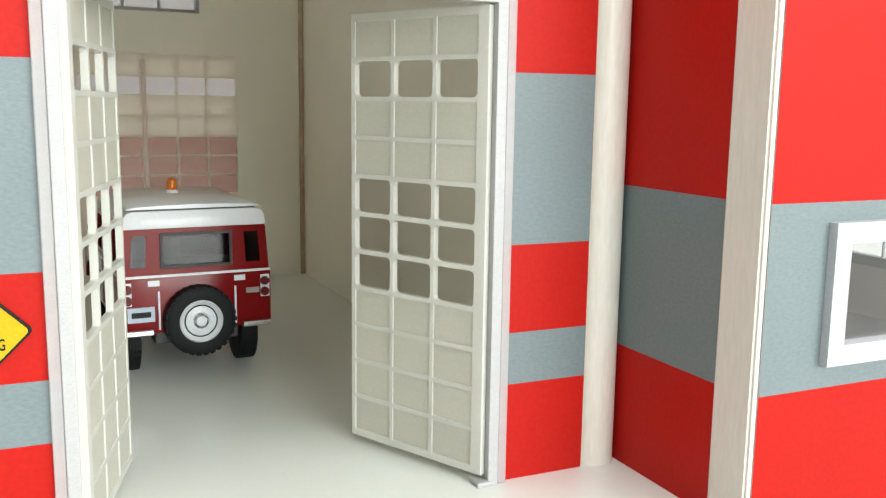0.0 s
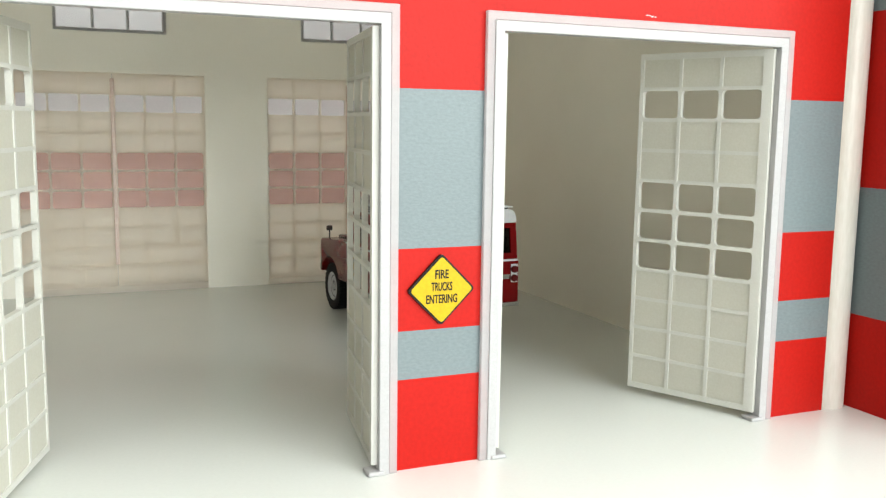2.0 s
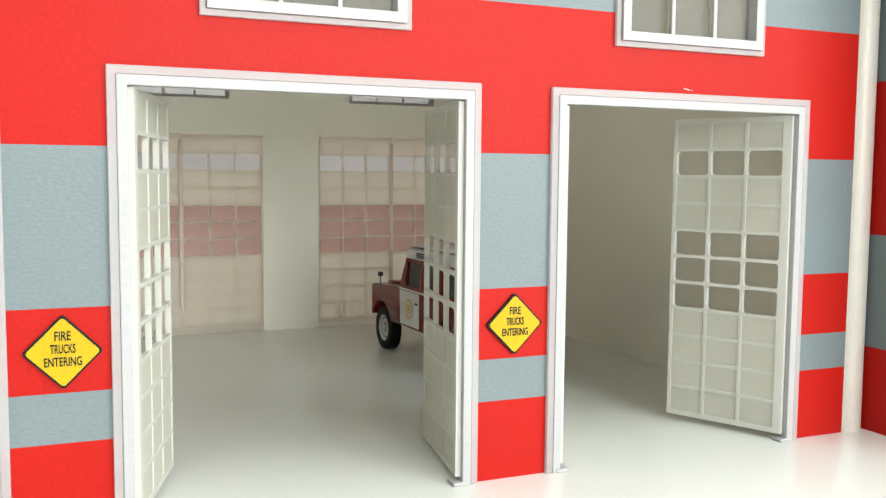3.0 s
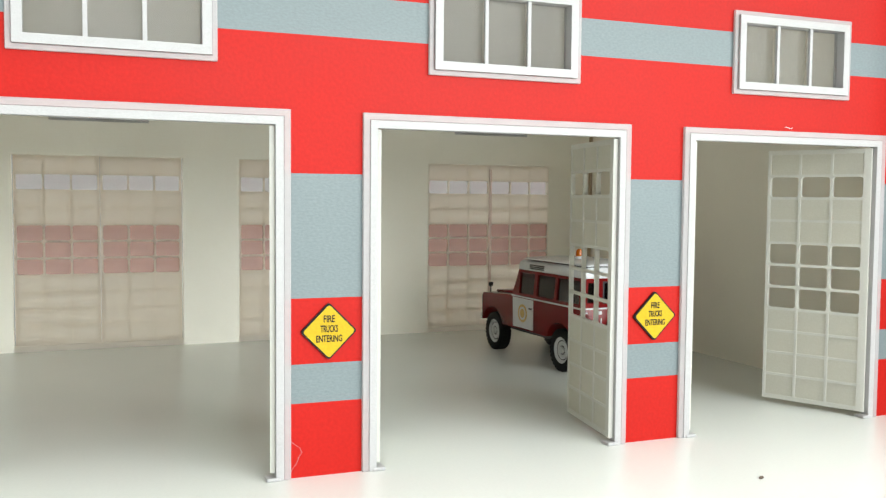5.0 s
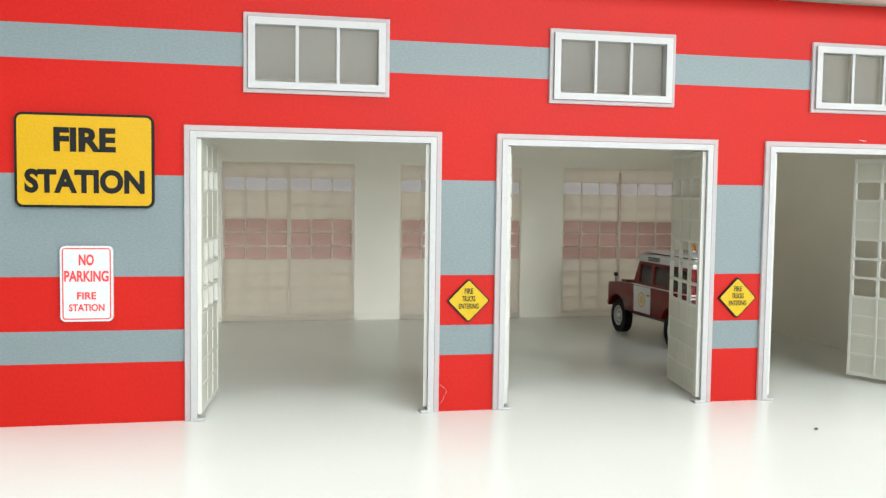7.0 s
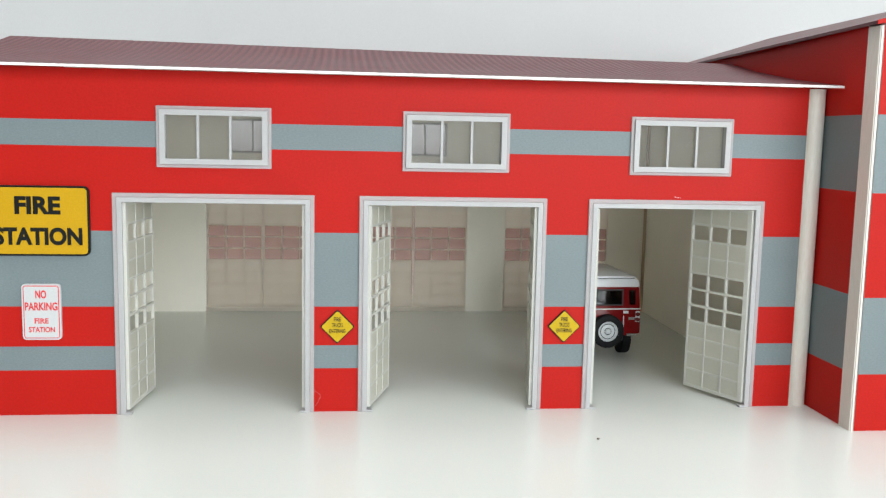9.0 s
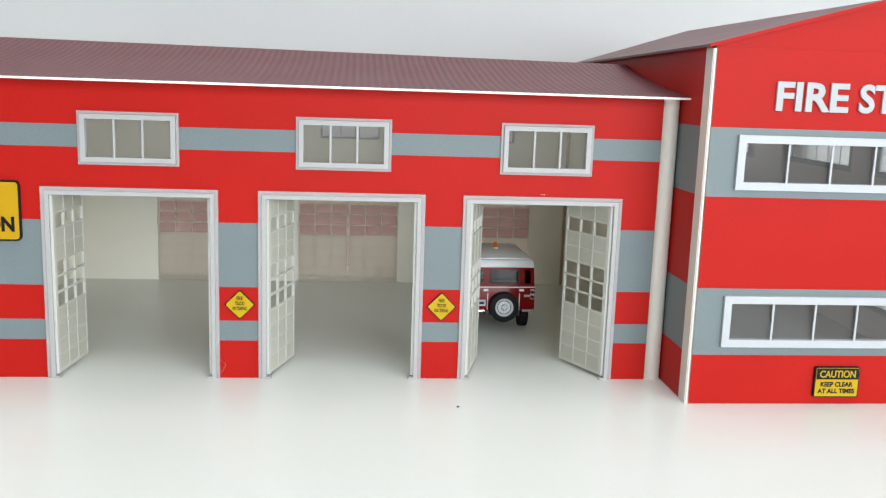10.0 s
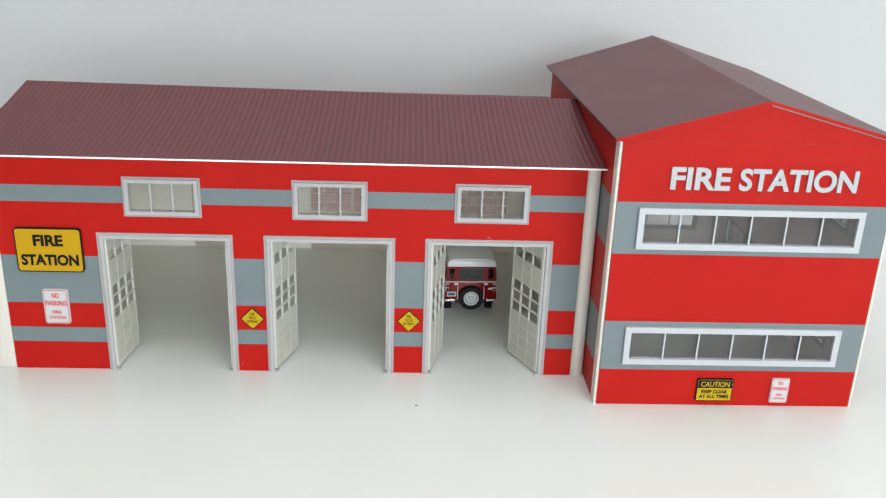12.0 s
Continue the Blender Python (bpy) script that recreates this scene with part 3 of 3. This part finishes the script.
def build_tower():
    block = thing("office_building", (TX0, TY0, 0), "two-storey red and grey card model building with maroon gable roof", "model building")
    ox, oy = TX0, TY0
    W, D = TX1 - TX0, TY1 - TY0
    slots = [(0.359, 0.670), (1.300, 1.615)]
    wx0, wx1 = 1.520 - ox, 3.178 - ox
    rear_slots, rx0, rx1 = [(0.305, 0.640), (1.262, 1.590)], 1.417 - ox, 3.075 - ox
    side_slots, side_spans = [(0.225, 0.548), (1.250, 1.570)], [(0.508, 1.652), (2.008, 3.122)]

    def opening(x, z):
        return wx0 + 0.03 < x < wx1 - 0.03 and any(a + 0.03 < z < b - 0.03 for a, b in slots)

    zs = T_Z + [v for a, b in slots for v in (a + 0.03, b - 0.03)]
    xs = [0.02, W - 0.016, wx0 + 0.03, wx1 - 0.03]
    part("front_wall", grid_wall(xs, zs, 0, 0.03, opening, tower_band), [RED, TOWERIN, GREY], block, "red card front with grey window bands")
    def rear_opening(x, z):
        return rx0 + 0.03 < x < rx1 - 0.03 and any(a + 0.03 < z < b - 0.03 for a, b in rear_slots)

    rzs = T_Z + [v for a, b in rear_slots for v in (a + 0.03, b - 0.03)]
    rear = moved(grid_wall([0.02, W - 0.016, rx0 + 0.03, rx1 - 0.03], rzs, 0, 0.03, rear_opening, tower_band), Matrix.Translation((0, D, 0)) @ Matrix.Scale(-1, 4, (0, 1, 0)))
    west = moved(grid_wall([-D + 0.031, -0.112], T_Z, 0, 0.03, lambda x, z: False, tower_band), Matrix.Rotation(radians(-90), 4, "Z"))

    def side_opening(x, z):
        return any(a + 0.03 < x < b - 0.03 for a, b in side_spans) and any(a + 0.03 < z < b - 0.03 for a, b in side_slots)

    east = moved(grid_wall([0.031, D - 0.031] + [v for a, b in side_spans for v in (a + 0.03, b - 0.03)], T_Z[:-1] + [T_EAVE - 0.03] + [v for a, b in side_slots for v in (a + 0.03, b - 0.03)], 0, 0.03, side_opening, tower_band), Matrix.Translation((W, 0, 0)) @ Matrix.Rotation(radians(90), 4, "Z"))
    for y, drop in ((0.0, 0.0), (D - 0.03, 0.05)):
        part("gable", prism([(0.0, T_EAVE + 0.0005 - drop), (W, T_EAVE + 0.0005 - drop), (W / 2, T_RIDGE + 0.003)], y, y + 0.03, axis="y"), RED, block)
    # corner profiles
    bm = grid_wall([-0.004, 0.018], [0, T_EAVE - 0.01], -0.004, 0.112, back=0, side=0)
    bmesh.ops.bevel(bm, geom=[e for e in bm.edges if abs(e.verts[0].co.z - e.verts[1].co.z) > 1], offset=0.006, segments=2, affect="EDGES")
    part("corner_post", bm, POST, block, "white corner profile", smooth=True)
    part("corner_post", box(W - 0.014, W + 0.004, -0.004, 0.03, 0, T_EAVE - 0.01, 0.004), POST, block, "white corner profile")
    # roof
    rise = (T_RIDGE - T_EAVE) / (W / 2)
    for wall in (west, rear, east):      # the tops of the walls fall with the drooping corners
        for v in wall.verts:
            if v.co.z > 2:
                v.co.z -= 0.052 * v.co.y / D
    part("side_wall", west, [RED, TOWERIN, GREY], block, "red card side wall with grey bands")
    part("back_wall", rear, [RED, TOWERIN, GREY], block)
    part("side_wall", east, [RED, TOWERIN, GREY], block, "red card side wall with grey bands")
    for s, nm in ((-1, "maroon smooth card roof slope"), (1, "maroon smooth card roof slope")):
        e = 0.035
        if s < 0:
            pts = [(-e, T_EAVE - e * rise + 0.004), (W / 2, T_RIDGE + 0.004), (W / 2, T_RIDGE + 0.022), (-e, T_EAVE - e * rise + 0.020)]
        else:
            pts = [(W / 2 + 0.001, T_RIDGE + 0.004), (W + e, T_EAVE - e * rise + 0.016), (W + e, T_EAVE - e * rise + 0.034), (W / 2 + 0.001, T_RIDGE + 0.022)]
        slope = prism(pts, -0.018, D + 0.03, axis="y")
        for v in slope.verts:      # the far corners have drooped
            if abs(v.co.x - W / 2) > 0.1 and v.co.y > 1:
                v.co.z -= 0.045
                v.co.x += 0.02 * s
        part("roof_slope", slope, ROOF_FLAT, block, nm)
        edge = [(x, z - 0.003) for x, z in pts[:2]] + [(x, z + 0.002) for x, z in pts[2:]]
        part("roof_edge", prism(edge, -0.026, -0.0185, axis="y"), RED, block, "thin red edge strip")
    g = W / 2 + 0.01
    part("gable_trim", prism([(g, T_RIDGE - 0.014), (W, T_EAVE + 0.000), (W, T_EAVE + 0.014), (g, T_RIDGE - 0.002)], -0.006, -0.0005, axis="y"), TRIM, block, "grey-brown strip showing under the roof")
    for a, b in slots:
        pane_window(block, wx0, wx1, a, b, 0.0, 6, 0.045, 0.022, 0.013, WINDOW, origin=((wx0 + wx1) / 2, 0, a))
    for a, b in rear_slots:
        pane_window(block, rx0, rx1, a, b, D, 6, 0.045, 0.022, 0.013, WINDOW, out=1, origin=((rx0 + rx1) / 2, D, a))
    for a, b in side_slots:
        for y0, y1 in side_spans:
            pane_window(block, y0, y1, a, b, 0, 5, 0.045, 0.022, 0.009, WINDOW, origin=(W, (y0 + y1) / 2, a), turn=90)
    return block


build_tower()


# ---- signs ----
def diamond_sign(x, z):
    s = thing("warning_sign", (x, 0, z), "yellow diamond sign with black border on a red pier", "sign", "diamond signs")
    for nm, r, y0, y1, m in (("plate", 0.0935, -0.011, -0.001, BLACK), ("face", 0.0865, -0.0130, -0.0111, LEMON)):
        part(nm, moved(rounded(r * 1.4142, r * 1.4142, 0.008, y0, y1, 3), Matrix.Rotation(radians(45), 4, "Y")), m, s)
    for body, w, dz in (("FIRE", 0.037, 0.041), ("TRUCKS", 0.058, 0.009), ("ENTERING", 0.086, -0.023)):
        part("lettering", words(body, w, 0.023, 0, dz, -0.0142, -0.0131, 0.016), BLACK, s)


def plate_sign(name, x0, x1, z0, z1, y, label, r, layers, lines, group=""):
    s = thing(name, ((x0 + x1) / 2, y, (z0 + z1) / 2), label, "sign", group)
    w, h, d = x1 - x0, z1 - z0, -0.001
    for nm, inset, thick, m in layers:
        part(nm, rounded(w - 2 * inset, h - 2 * inset, max(r - inset, 0.003), d - thick, d, 5), m, s)
        d -= thick + 0.0001
    for body, lw, lh, dx, dz, bold, m in lines:
        part("lettering", words(body, lw, lh, dx, dz, d - 0.0012, d, bold), m, s)
    return s, d


def build_signs():
    diamond_sign(-1.358, 0.472)
    diamond_sign(-0.114, 0.472)
    plate_sign("fire_station_sign", -3.132, -2.626, 0.848, 1.208, 0, "large yellow sign with black border and black lettering", 0.03,
               (("plate", 0, 0.020, BLACK), ("face", 0.010, 0.0025, YELLOW)),
               (("FIRE", 0.225, 0.092, 0.0, 0.080, 0.044, BLACK), ("STATION", 0.435, 0.092, 0.0, -0.079, 0.044, BLACK)))
    for x0, x1, z0, z1, y, lab in ((-2.975, -2.781, 0.408, 0.701, 0, "white no-parking sign with red border beside the garage bay"),
                                   (2.711, 2.850, 0.040, 0.248, TY0, "small white no-parking sign with red border below the window")):
        k = (x1 - x0) / 0.194
        plate_sign("no_parking_sign", x0, x1, z0, z1, y, lab, 0.02 * k,
                   (("plate", 0, 0.018, SIGNWHITE), ("border", 0.008 * k, 0.0015, SIGNRED), ("face", 0.0125 * k, 0.0012, SIGNWHITE)),
                   (("NO", 0.055 * k, 0.043 * k, 0, 0.093 * k, 0.032, SIGNRED), ("PARKING", 0.162 * k, 0.043 * k, 0, 0.030 * k, 0.028, SIGNRED),
                    ("FIRE", 0.070 * k, 0.028 * k, 0, -0.046 * k, 0.024, SIGNRED), ("STATION", 0.130 * k, 0.028 * k, 0, -0.092 * k, 0.024, SIGNRED)), "no-parking signs")
    s, d = plate_sign("caution_sign", 2.125, 2.408, 0.048, 0.240, TY0, "black and yellow caution sign low on the red front", 0.012,
                      (("plate", 0, 0.018, BLACK), ("face", 0.007, 0.0018, LEMON)),
                      (("KEEP CLEAR", 0.205, 0.031, 0, -0.013, 0.04, BLACK), ("AT ALL TIMES", 0.235, 0.031, 0, -0.055, 0.04, BLACK)))
    part("header", box(-0.133, 0.133, d - 0.0015, d - 0.0002, 0.018, 0.087), BLACK, s, "black header bar")
    part("lettering", words("CAUTION", 0.225, 0.045, 0, 0.052, d - 0.0032, d - 0.0017, 0.015), LEMON, s, "yellow lettering")
    sign = thing("building_lettering", (2.395, TY0, 1.84), "raised white cut-out letters reading FIRE STATION", "lettering")
    for body, w, x in (("FIRE", 0.430, -0.461), ("STATION", 0.858, 0.247)):
        for piece in islands(words(body, w, 0.165, x, 0, -0.016, -0.001, 0.030, 0.0)):
            part("letter", piece, LETTER, sign)


build_signs()


# ---- the model car: sizes of the full-size car in metres, at 1:43 ----
K = 1 / 43 / U
F = 0.31      # how much longer than the short car between door and rear axle


def build_car():
    car = thing("model_car", (0.450, 1.320, 0.0), "dark red and white die-cast off-road fire car with spare wheel", "toy car", turn=2.5)
    sc = lambda bm: moved(bm, Matrix.Scale(K, 4))

    def add(name, bm, m, parent=car, label="", smooth=False):
        for v in bm.verts:
            v.co.z += max(v.co.z - 1.19, 0) * 0.03
        return part(name, sc(bm), m, parent, label, smooth=smooth)

    def arch(cy, r, z0):
        a0 = math.asin((z0 - 0.40) / r)
        return [(cy - r * math.cos(a), 0.40 + r * math.sin(a)) for a in [a0 + (math.pi - 2 * a0) * k / 10 for k in range(11)]]

    outline = [(-0.72, 0.56)] + arch(0.0, 0.46, 0.56) + arch(2.235 + F, 0.46, 0.56) + [(2.70 + F, 0.60), (2.70 + F, 1.06), (2.64 + F, 1.12), (1.40 + F, 1.19), (-0.72, 1.19)]
    add("body", prism(outline, -0.80, 0.80, 0.018), CARRED, label="dark red painted lower body", smooth=True)
    add("chassis", box(-0.45, 0.45, -0.65, 2.6 + F, 0.42, 0.62, 0.02), DARK)
    add("bonnet", prism([(1.44 + F, 1.19), (2.60 + F, 1.125), (2.60 + F, 1.155), (2.56 + F, 1.17), (1.44 + F, 1.235)], -0.52, 0.52, 0.012), CARRED, smooth=True)
    add("front_bumper", box(-0.78, 0.78, 2.72 + F, 2.80 + F, 0.56, 0.68, 0.015), CHROME)
    # cabin with openings, leaning in towards the roof
    lean = lambda bm: [setattr(v, "co", Vector((v.co.x * (1 - 0.10 * max(v.co.z - 1.19, 0)), v.co.y, v.co.z))) for v in bm.verts] and bm
    wins = [(-0.62, 0.12), (0.19, 0.82), (0.92, 1.47)]
    hole = lambda y, z: 1.25 < z < 1.63 and any(a < y < b for a, b in wins)
    cuts = [-0.72, 1.30 + F] + [v for w in wins for v in w]
    for s in (-1, 1):
        bm = grid_wall(cuts, [1.191, 1.25, 1.63, 1.68], 0, 0.05, hole, back=0, side=0)
        moved(bm, Matrix.Rotation(radians(90), 4, "Z"))
        for v in bm.verts:
            v.co.x = s * (0.795 + v.co.x)
            if v.co.y > 1.2 + F:
                v.co.y = 1.42 + F - (v.co.z - 1.19) * 0.42
        side = add("cabin_side", lean(bm), CARRED)
        for a, b in wins:
            add("window_glass", lean(box(s * 0.765, s * 0.758, a - 0.02, b + 0.02, 1.24, 1.64)), GLASS, side)
    rwin = [(-0.70, -0.54), (-0.36, 0.36), (0.54, 0.70)]
    bm = grid_wall([-0.745, 0.745] + [v for w in rwin for v in w], [1.191, 1.28, 1.61, 1.68], -0.722, -0.67,
                   lambda x, z: 1.28 < z < 1.61 and any(a < x < b for a, b in rwin), back=0, side=0)
    tail = add("tail", lean(bm), CARRED)
    for a, b in rwin:
        add("window_glass", lean(box(a - 0.01, b + 0.01, -0.705, -0.70, 1.24, 1.61)), GLASS, tail)
    bm = frame_ring(0.77, 0.37, 0.03, -0.737, -0.715, 0.008)
    add("window_seal", moved(bm, Matrix.Translation((0, 0, 1.26))), DARK, tail)
    bm = grid_wall([-0.76, -0.70, -0.02, 0.02, 0.70, 0.76], [0, 0.06, 0.45, 0.49], -0.025, 0.025, lambda x, z: 0.06 < z < 0.45 and 0.02 < abs(x) < 0.70, back=0, side=0)
    screen = add("windscreen", lean(moved(bm, Matrix.Translation((0, 1.40 + F, 1.19)) @ Matrix.Rotation(radians(22), 4, "X"))), CARRED)
    add("window_glass", lean(moved(box(-0.71, 0.71, -0.004, 0.004, 0.05, 0.46), Matrix.Translation((0, 1.40 + F, 1.19)) @ Matrix.Rotation(radians(22), 4, "X"))), GLASS, screen)
    # inside
    for x in (-0.38, 0.38):
        add("seat", box(x - 0.24, x + 0.24, 0.55 + F, 0.70 + F, 0.9, 1.33, 0.05), DARK)
    add("rear_bench", box(-0.62, 0.62, -0.15, 0.0, 0.9, 1.26, 0.05), DARK)
    # roof: white body band, dark filler as the gap's shade, sun sheet above
    shell = [(-0.755, 1.681), (-0.752, 1.765), (-0.735, 1.815), (-0.70, 1.845), (-0.64, 1.858)]
    bm = prism(shell + [(-x, z) for x, z in reversed(shell)], -0.745, 1.235 + F, 0.008, axis="y")
    for v in bm.verts:      # the ends lean in towards the top
        v.co.y += (0.45 if v.co.y < 0 else -0.35) * max(v.co.z - 1.72, 0) ** 1.0 * 0.6
    roof = add("roof", bm, CARWHITE, label="white painted roof with rounded shoulders", smooth=True)
    add("roof_gap_shade", box(-0.655, 0.655, -0.665, 1.06 + F, 1.855, 1.892), DARK, roof, "dark filler for the shade under the roof sheet")
    dome = [(-0.715, 1.885), (-0.70, 1.900), (-0.60, 1.914), (-0.35, 1.925), (0.0, 1.930)]
    bm = prism(dome + [(-x, z) for x, z in reversed(dome[:-1])], -0.72, 1.12 + F, 0.004, axis="y")
    for v in bm.verts:      # the sheet falls a little at both ends
        v.co.z -= 0.008 * ((v.co.y - 0.355) / 1.075) ** 4
    add("roof_sheet", bm, CARWHITE, roof, "white overhanging roof sheet", smooth=True)
    for s in (-1, 1):
        for k in range(3):
            add("roof_vent", box(s * 0.742, s * 0.768, 0.30 + F, 0.80 + F, 1.715 + 0.03 * k, 1.733 + 0.03 * k), DARK, roof)
    # white trim and doors
    for s in (-1, 1):
        add("belt_trim", box(s * 0.795, s * 0.815, -0.72, 1.40 + F, 1.172, 1.198), CARWHITE)
        door = add("front_door", moved(prism([(0.58 + F, 0.60), (1.33 + F, 0.60), (1.36 + F, 1.16), (0.58 + F, 1.16)], 0.801, 0.815, 0.004), Matrix.Diagonal((s, 1, 1, 1))), CARWHITE, label="white front door with round emblem")
        add("emblem", moved(lathe([(0.17, 0.8155), (0.17, 0.820)], 24), Matrix.Translation((0, 0.96 + F, 0.88)) @ Matrix.Diagonal((s, 1, 1, 1))), GOLD, door, "round ochre emblem")
        add("emblem_field", moved(lathe([(0.125, 0.8205), (0.125, 0.822)], 24), Matrix.Translation((0, 0.96 + F, 0.88)) @ Matrix.Diagonal((s, 1, 1, 1))), CARWHITE, door)
        add("emblem_core", moved(lathe([(0.085, 0.8225), (0.085, 0.824)], 16), Matrix.Translation((0, 0.96 + F, 0.88)) @ Matrix.Diagonal((s, 1, 1, 1))), GOLD, door)
        add("door_handle", box(s * 0.815, s * 0.835, 0.62 + F, 0.70 + F, 0.98, 1.01), DARK, door)
        # rear corner
        add("corner_trim", box(s * 0.785, s * 0.806, -0.735, -0.60, 0.60, 1.17), CARRED)
        for z in (0.94, 1.06):
            add("tail_lamp", moved(lathe([(0.045, -0.78), (0.05, -0.76), (0.05, -0.72)], 14, "y"), Matrix.Translation((s * 0.735, 0, z))), TAIL)
        add("corner_strip", box(s * 0.69, s * 0.792, -0.742, -0.7352, 0.88, 1.13, 0.003), CARWHITE)
        add("bumperette", box(s * 0.48, s * 0.80, -0.80, -0.73, 0.56, 0.62, 0.012), CHROME)
        add("door_strap", box(s * 0.40, s * 0.42, -0.732, -0.721, 0.60, 1.02), CARWHITE)
        add("hinge", box(s * 0.40, s * 0.52, -0.735, -0.721, 1.08, 1.14), CARWHITE)
        # wing mirror on its stalk
        mir = add("wing_mirror", moved(lathe([(0.012, 0), (0.012, 0.18)], 8, "z"), Matrix.Translation((s * 0.72, 2.46 + F, 1.10))), DARK)
        add("mirror_head", box(s * 0.675, s * 0.775, 2.43 + F, 2.47 + F, 1.255, 1.335, 0.018), DARK, mir)
        for cy, nm in ((0.0, "wheel"), (2.235 + F, "wheel")):
            wheel(add, car, (s * 0.655, cy, 0.375), s)
    add("tail_trim", box(-0.79, 0.79, -0.738, -0.7205, 1.172, 1.198), CARWHITE)
    add("badge", box(0.53, 0.68, -0.732, -0.7212, 0.93, 0.99), CHROME)
    plate = add("number_plate", box(-0.74, -0.46, -0.745, -0.7212, 0.70, 0.86), PLATE)
    add("plate_bar", box(-0.70, -0.50, -0.749, -0.746, 0.75, 0.81), BLACK, plate)
    # spare wheel on the tail door
    wheel(add, car, (0.0, -0.80, 0.69), 0, name="spare_wheel")
    # beacon
    base = add("beacon", moved(lathe([(0.075, 1.90), (0.075, 1.94), (0.06, 1.96)], 20, "z"), Matrix.Translation((0, 0.62, 0))), CARWHITE, smooth=True)
    add("beacon_lens", moved(lathe([(0.062, 1.95), (0.062, 2.02), (0.05, 2.07), (0.02, 2.09)], 20, "z"), Matrix.Translation((0, 0.62, 0))), AMBER, base, "amber lens", smooth=True)
    add("grille", box(-0.36, 0.36, 2.705 + F, 2.715 + F, 0.70, 1.02), DARK)
    for s in (-1, 1):
        add("headlight", moved(lathe([(0.09, 2.70 + F), (0.09, 2.73 + F), (0.05, 2.75 + F)], 16, "y"), Matrix.Translation((s * 0.58, 0, 0.90))), CHROME)


def wheel(add, car, centre, s, name="wheel"):
    spare = s == 0
    m = Matrix.Translation(centre) @ (Matrix.Rotation(radians(-90), 4, "Z") if spare else Matrix.Diagonal((s, 1, 1, 1)))
    turn = lambda prof, n=36: moved(lathe(prof, n), m)
    r = 0.375
    tyre = add(name, turn([(0.215, -0.095), (0.33, -0.105), (0.365, -0.085), (r, -0.05), (r, 0.05), (0.365, 0.085), (0.33, 0.105), (0.235, 0.098), (0.225, 0.06)]), RUBBER, car, "black treaded tyre", True)
    rim = add("rim", turn([(0.235, -0.06), (0.236, 0.085), (0.218, 0.10), (0.205, 0.075), (0.17, 0.055), (0.155, 0.066), (0.10, 0.072), (0.085, 0.06), (0.03, 0.06)]), RIM, tyre, "silver-grey steel rim", True)
    add("hub", turn([(0.06, 0.05), (0.055, 0.095), (0.03, 0.105)], 16), RIM, tyre, "", True)
    # tread blocks round the tyre
    bm = bmesh.new()
    for k in range(30):
        for dx in (-0.052, 0.052):
            box(dx - 0.042, dx + 0.042, -0.026, 0.026, r - 0.01, r + 0.004, bm=bm)
            bm.verts.ensure_lookup_table()
            rot = Matrix.Rotation(2 * math.pi * (k + (0.5 if dx > 0 else 0)) / 30, 4, "X")
            for v in bm.verts[-8:]:
                v.co = rot @ v.co
    add("tread", moved(bm, m), RUBBER, tyre)


build_car()


# ---- small leavings ----
def build_leavings():
    bm = bmesh.new()
    bmesh.ops.create_icosphere(bm, subdivisions=2, radius=0.007, matrix=Matrix.Translation((0, 0, 0.005)) @ Matrix.Diagonal((1.3, 0.8, 0.7, 1)))
    for v in bm.verts:
        v.co += 0.002 * noise.noise_vector(v.co * 300)
        v.co.z = max(v.co.z, 0.0)
    crumb = tagged(part("crumb", bm, CRUMB, None, at=(-0.047, -0.525, 0)), "tiny dark brown crumb lying on the white tabletop", "crumb")
    # a flake of bare card over a lintel
    bm = bmesh.new()
    rnd = random.Random(5)
    for k in range(4):
        c = Vector((0.485 + 0.010 * k + rnd.uniform(-0.004, 0.004), 0, 1.192 + rnd.uniform(-0.003, 0.003)))
        joined(bm, prism([(c.x + rnd.uniform(0.002, 0.005) * math.cos(a), c.z + rnd.uniform(0.0008, 0.002) * math.sin(a)) for a in (0.2, 1.3, 2.4, 3.5, 4.6, 5.6)], -0.0022, -0.0004, axis="y"))
    tagged(part("card_flake", bm, EDGE, None), "tiny pale flake of torn card on the red wall", "flake")
    # a hair of moulding plastic left on the pier
    bm = bmesh.new()
    pts = [(-1.484, 0.125), (-1.470, 0.112), (-1.452, 0.098), (-1.446, 0.084), (-1.456, 0.068), (-1.462, 0.050), (-1.474, 0.036), (-1.481, 0.022)]
    ring = None
    for k, (x, z) in enumerate(pts):
        now = [bm.verts.new((x + 0.0007 * math.cos(a), -0.004 - 0.002 * math.sin(math.pi * k / 7) + 0.0007 * math.sin(a), z)) for a in (0, 1.57, 3.14, 4.71)]
        for q in range(4) if ring else ():
            bm.faces.new((ring[q], ring[(q + 1) % 4], now[(q + 1) % 4], now[q]))
        ring = now
    tagged(part("plastic_strand", bm, FLANGE, None), "thin curled white plastic strand clinging to the red pier", "strand")


build_leavings()
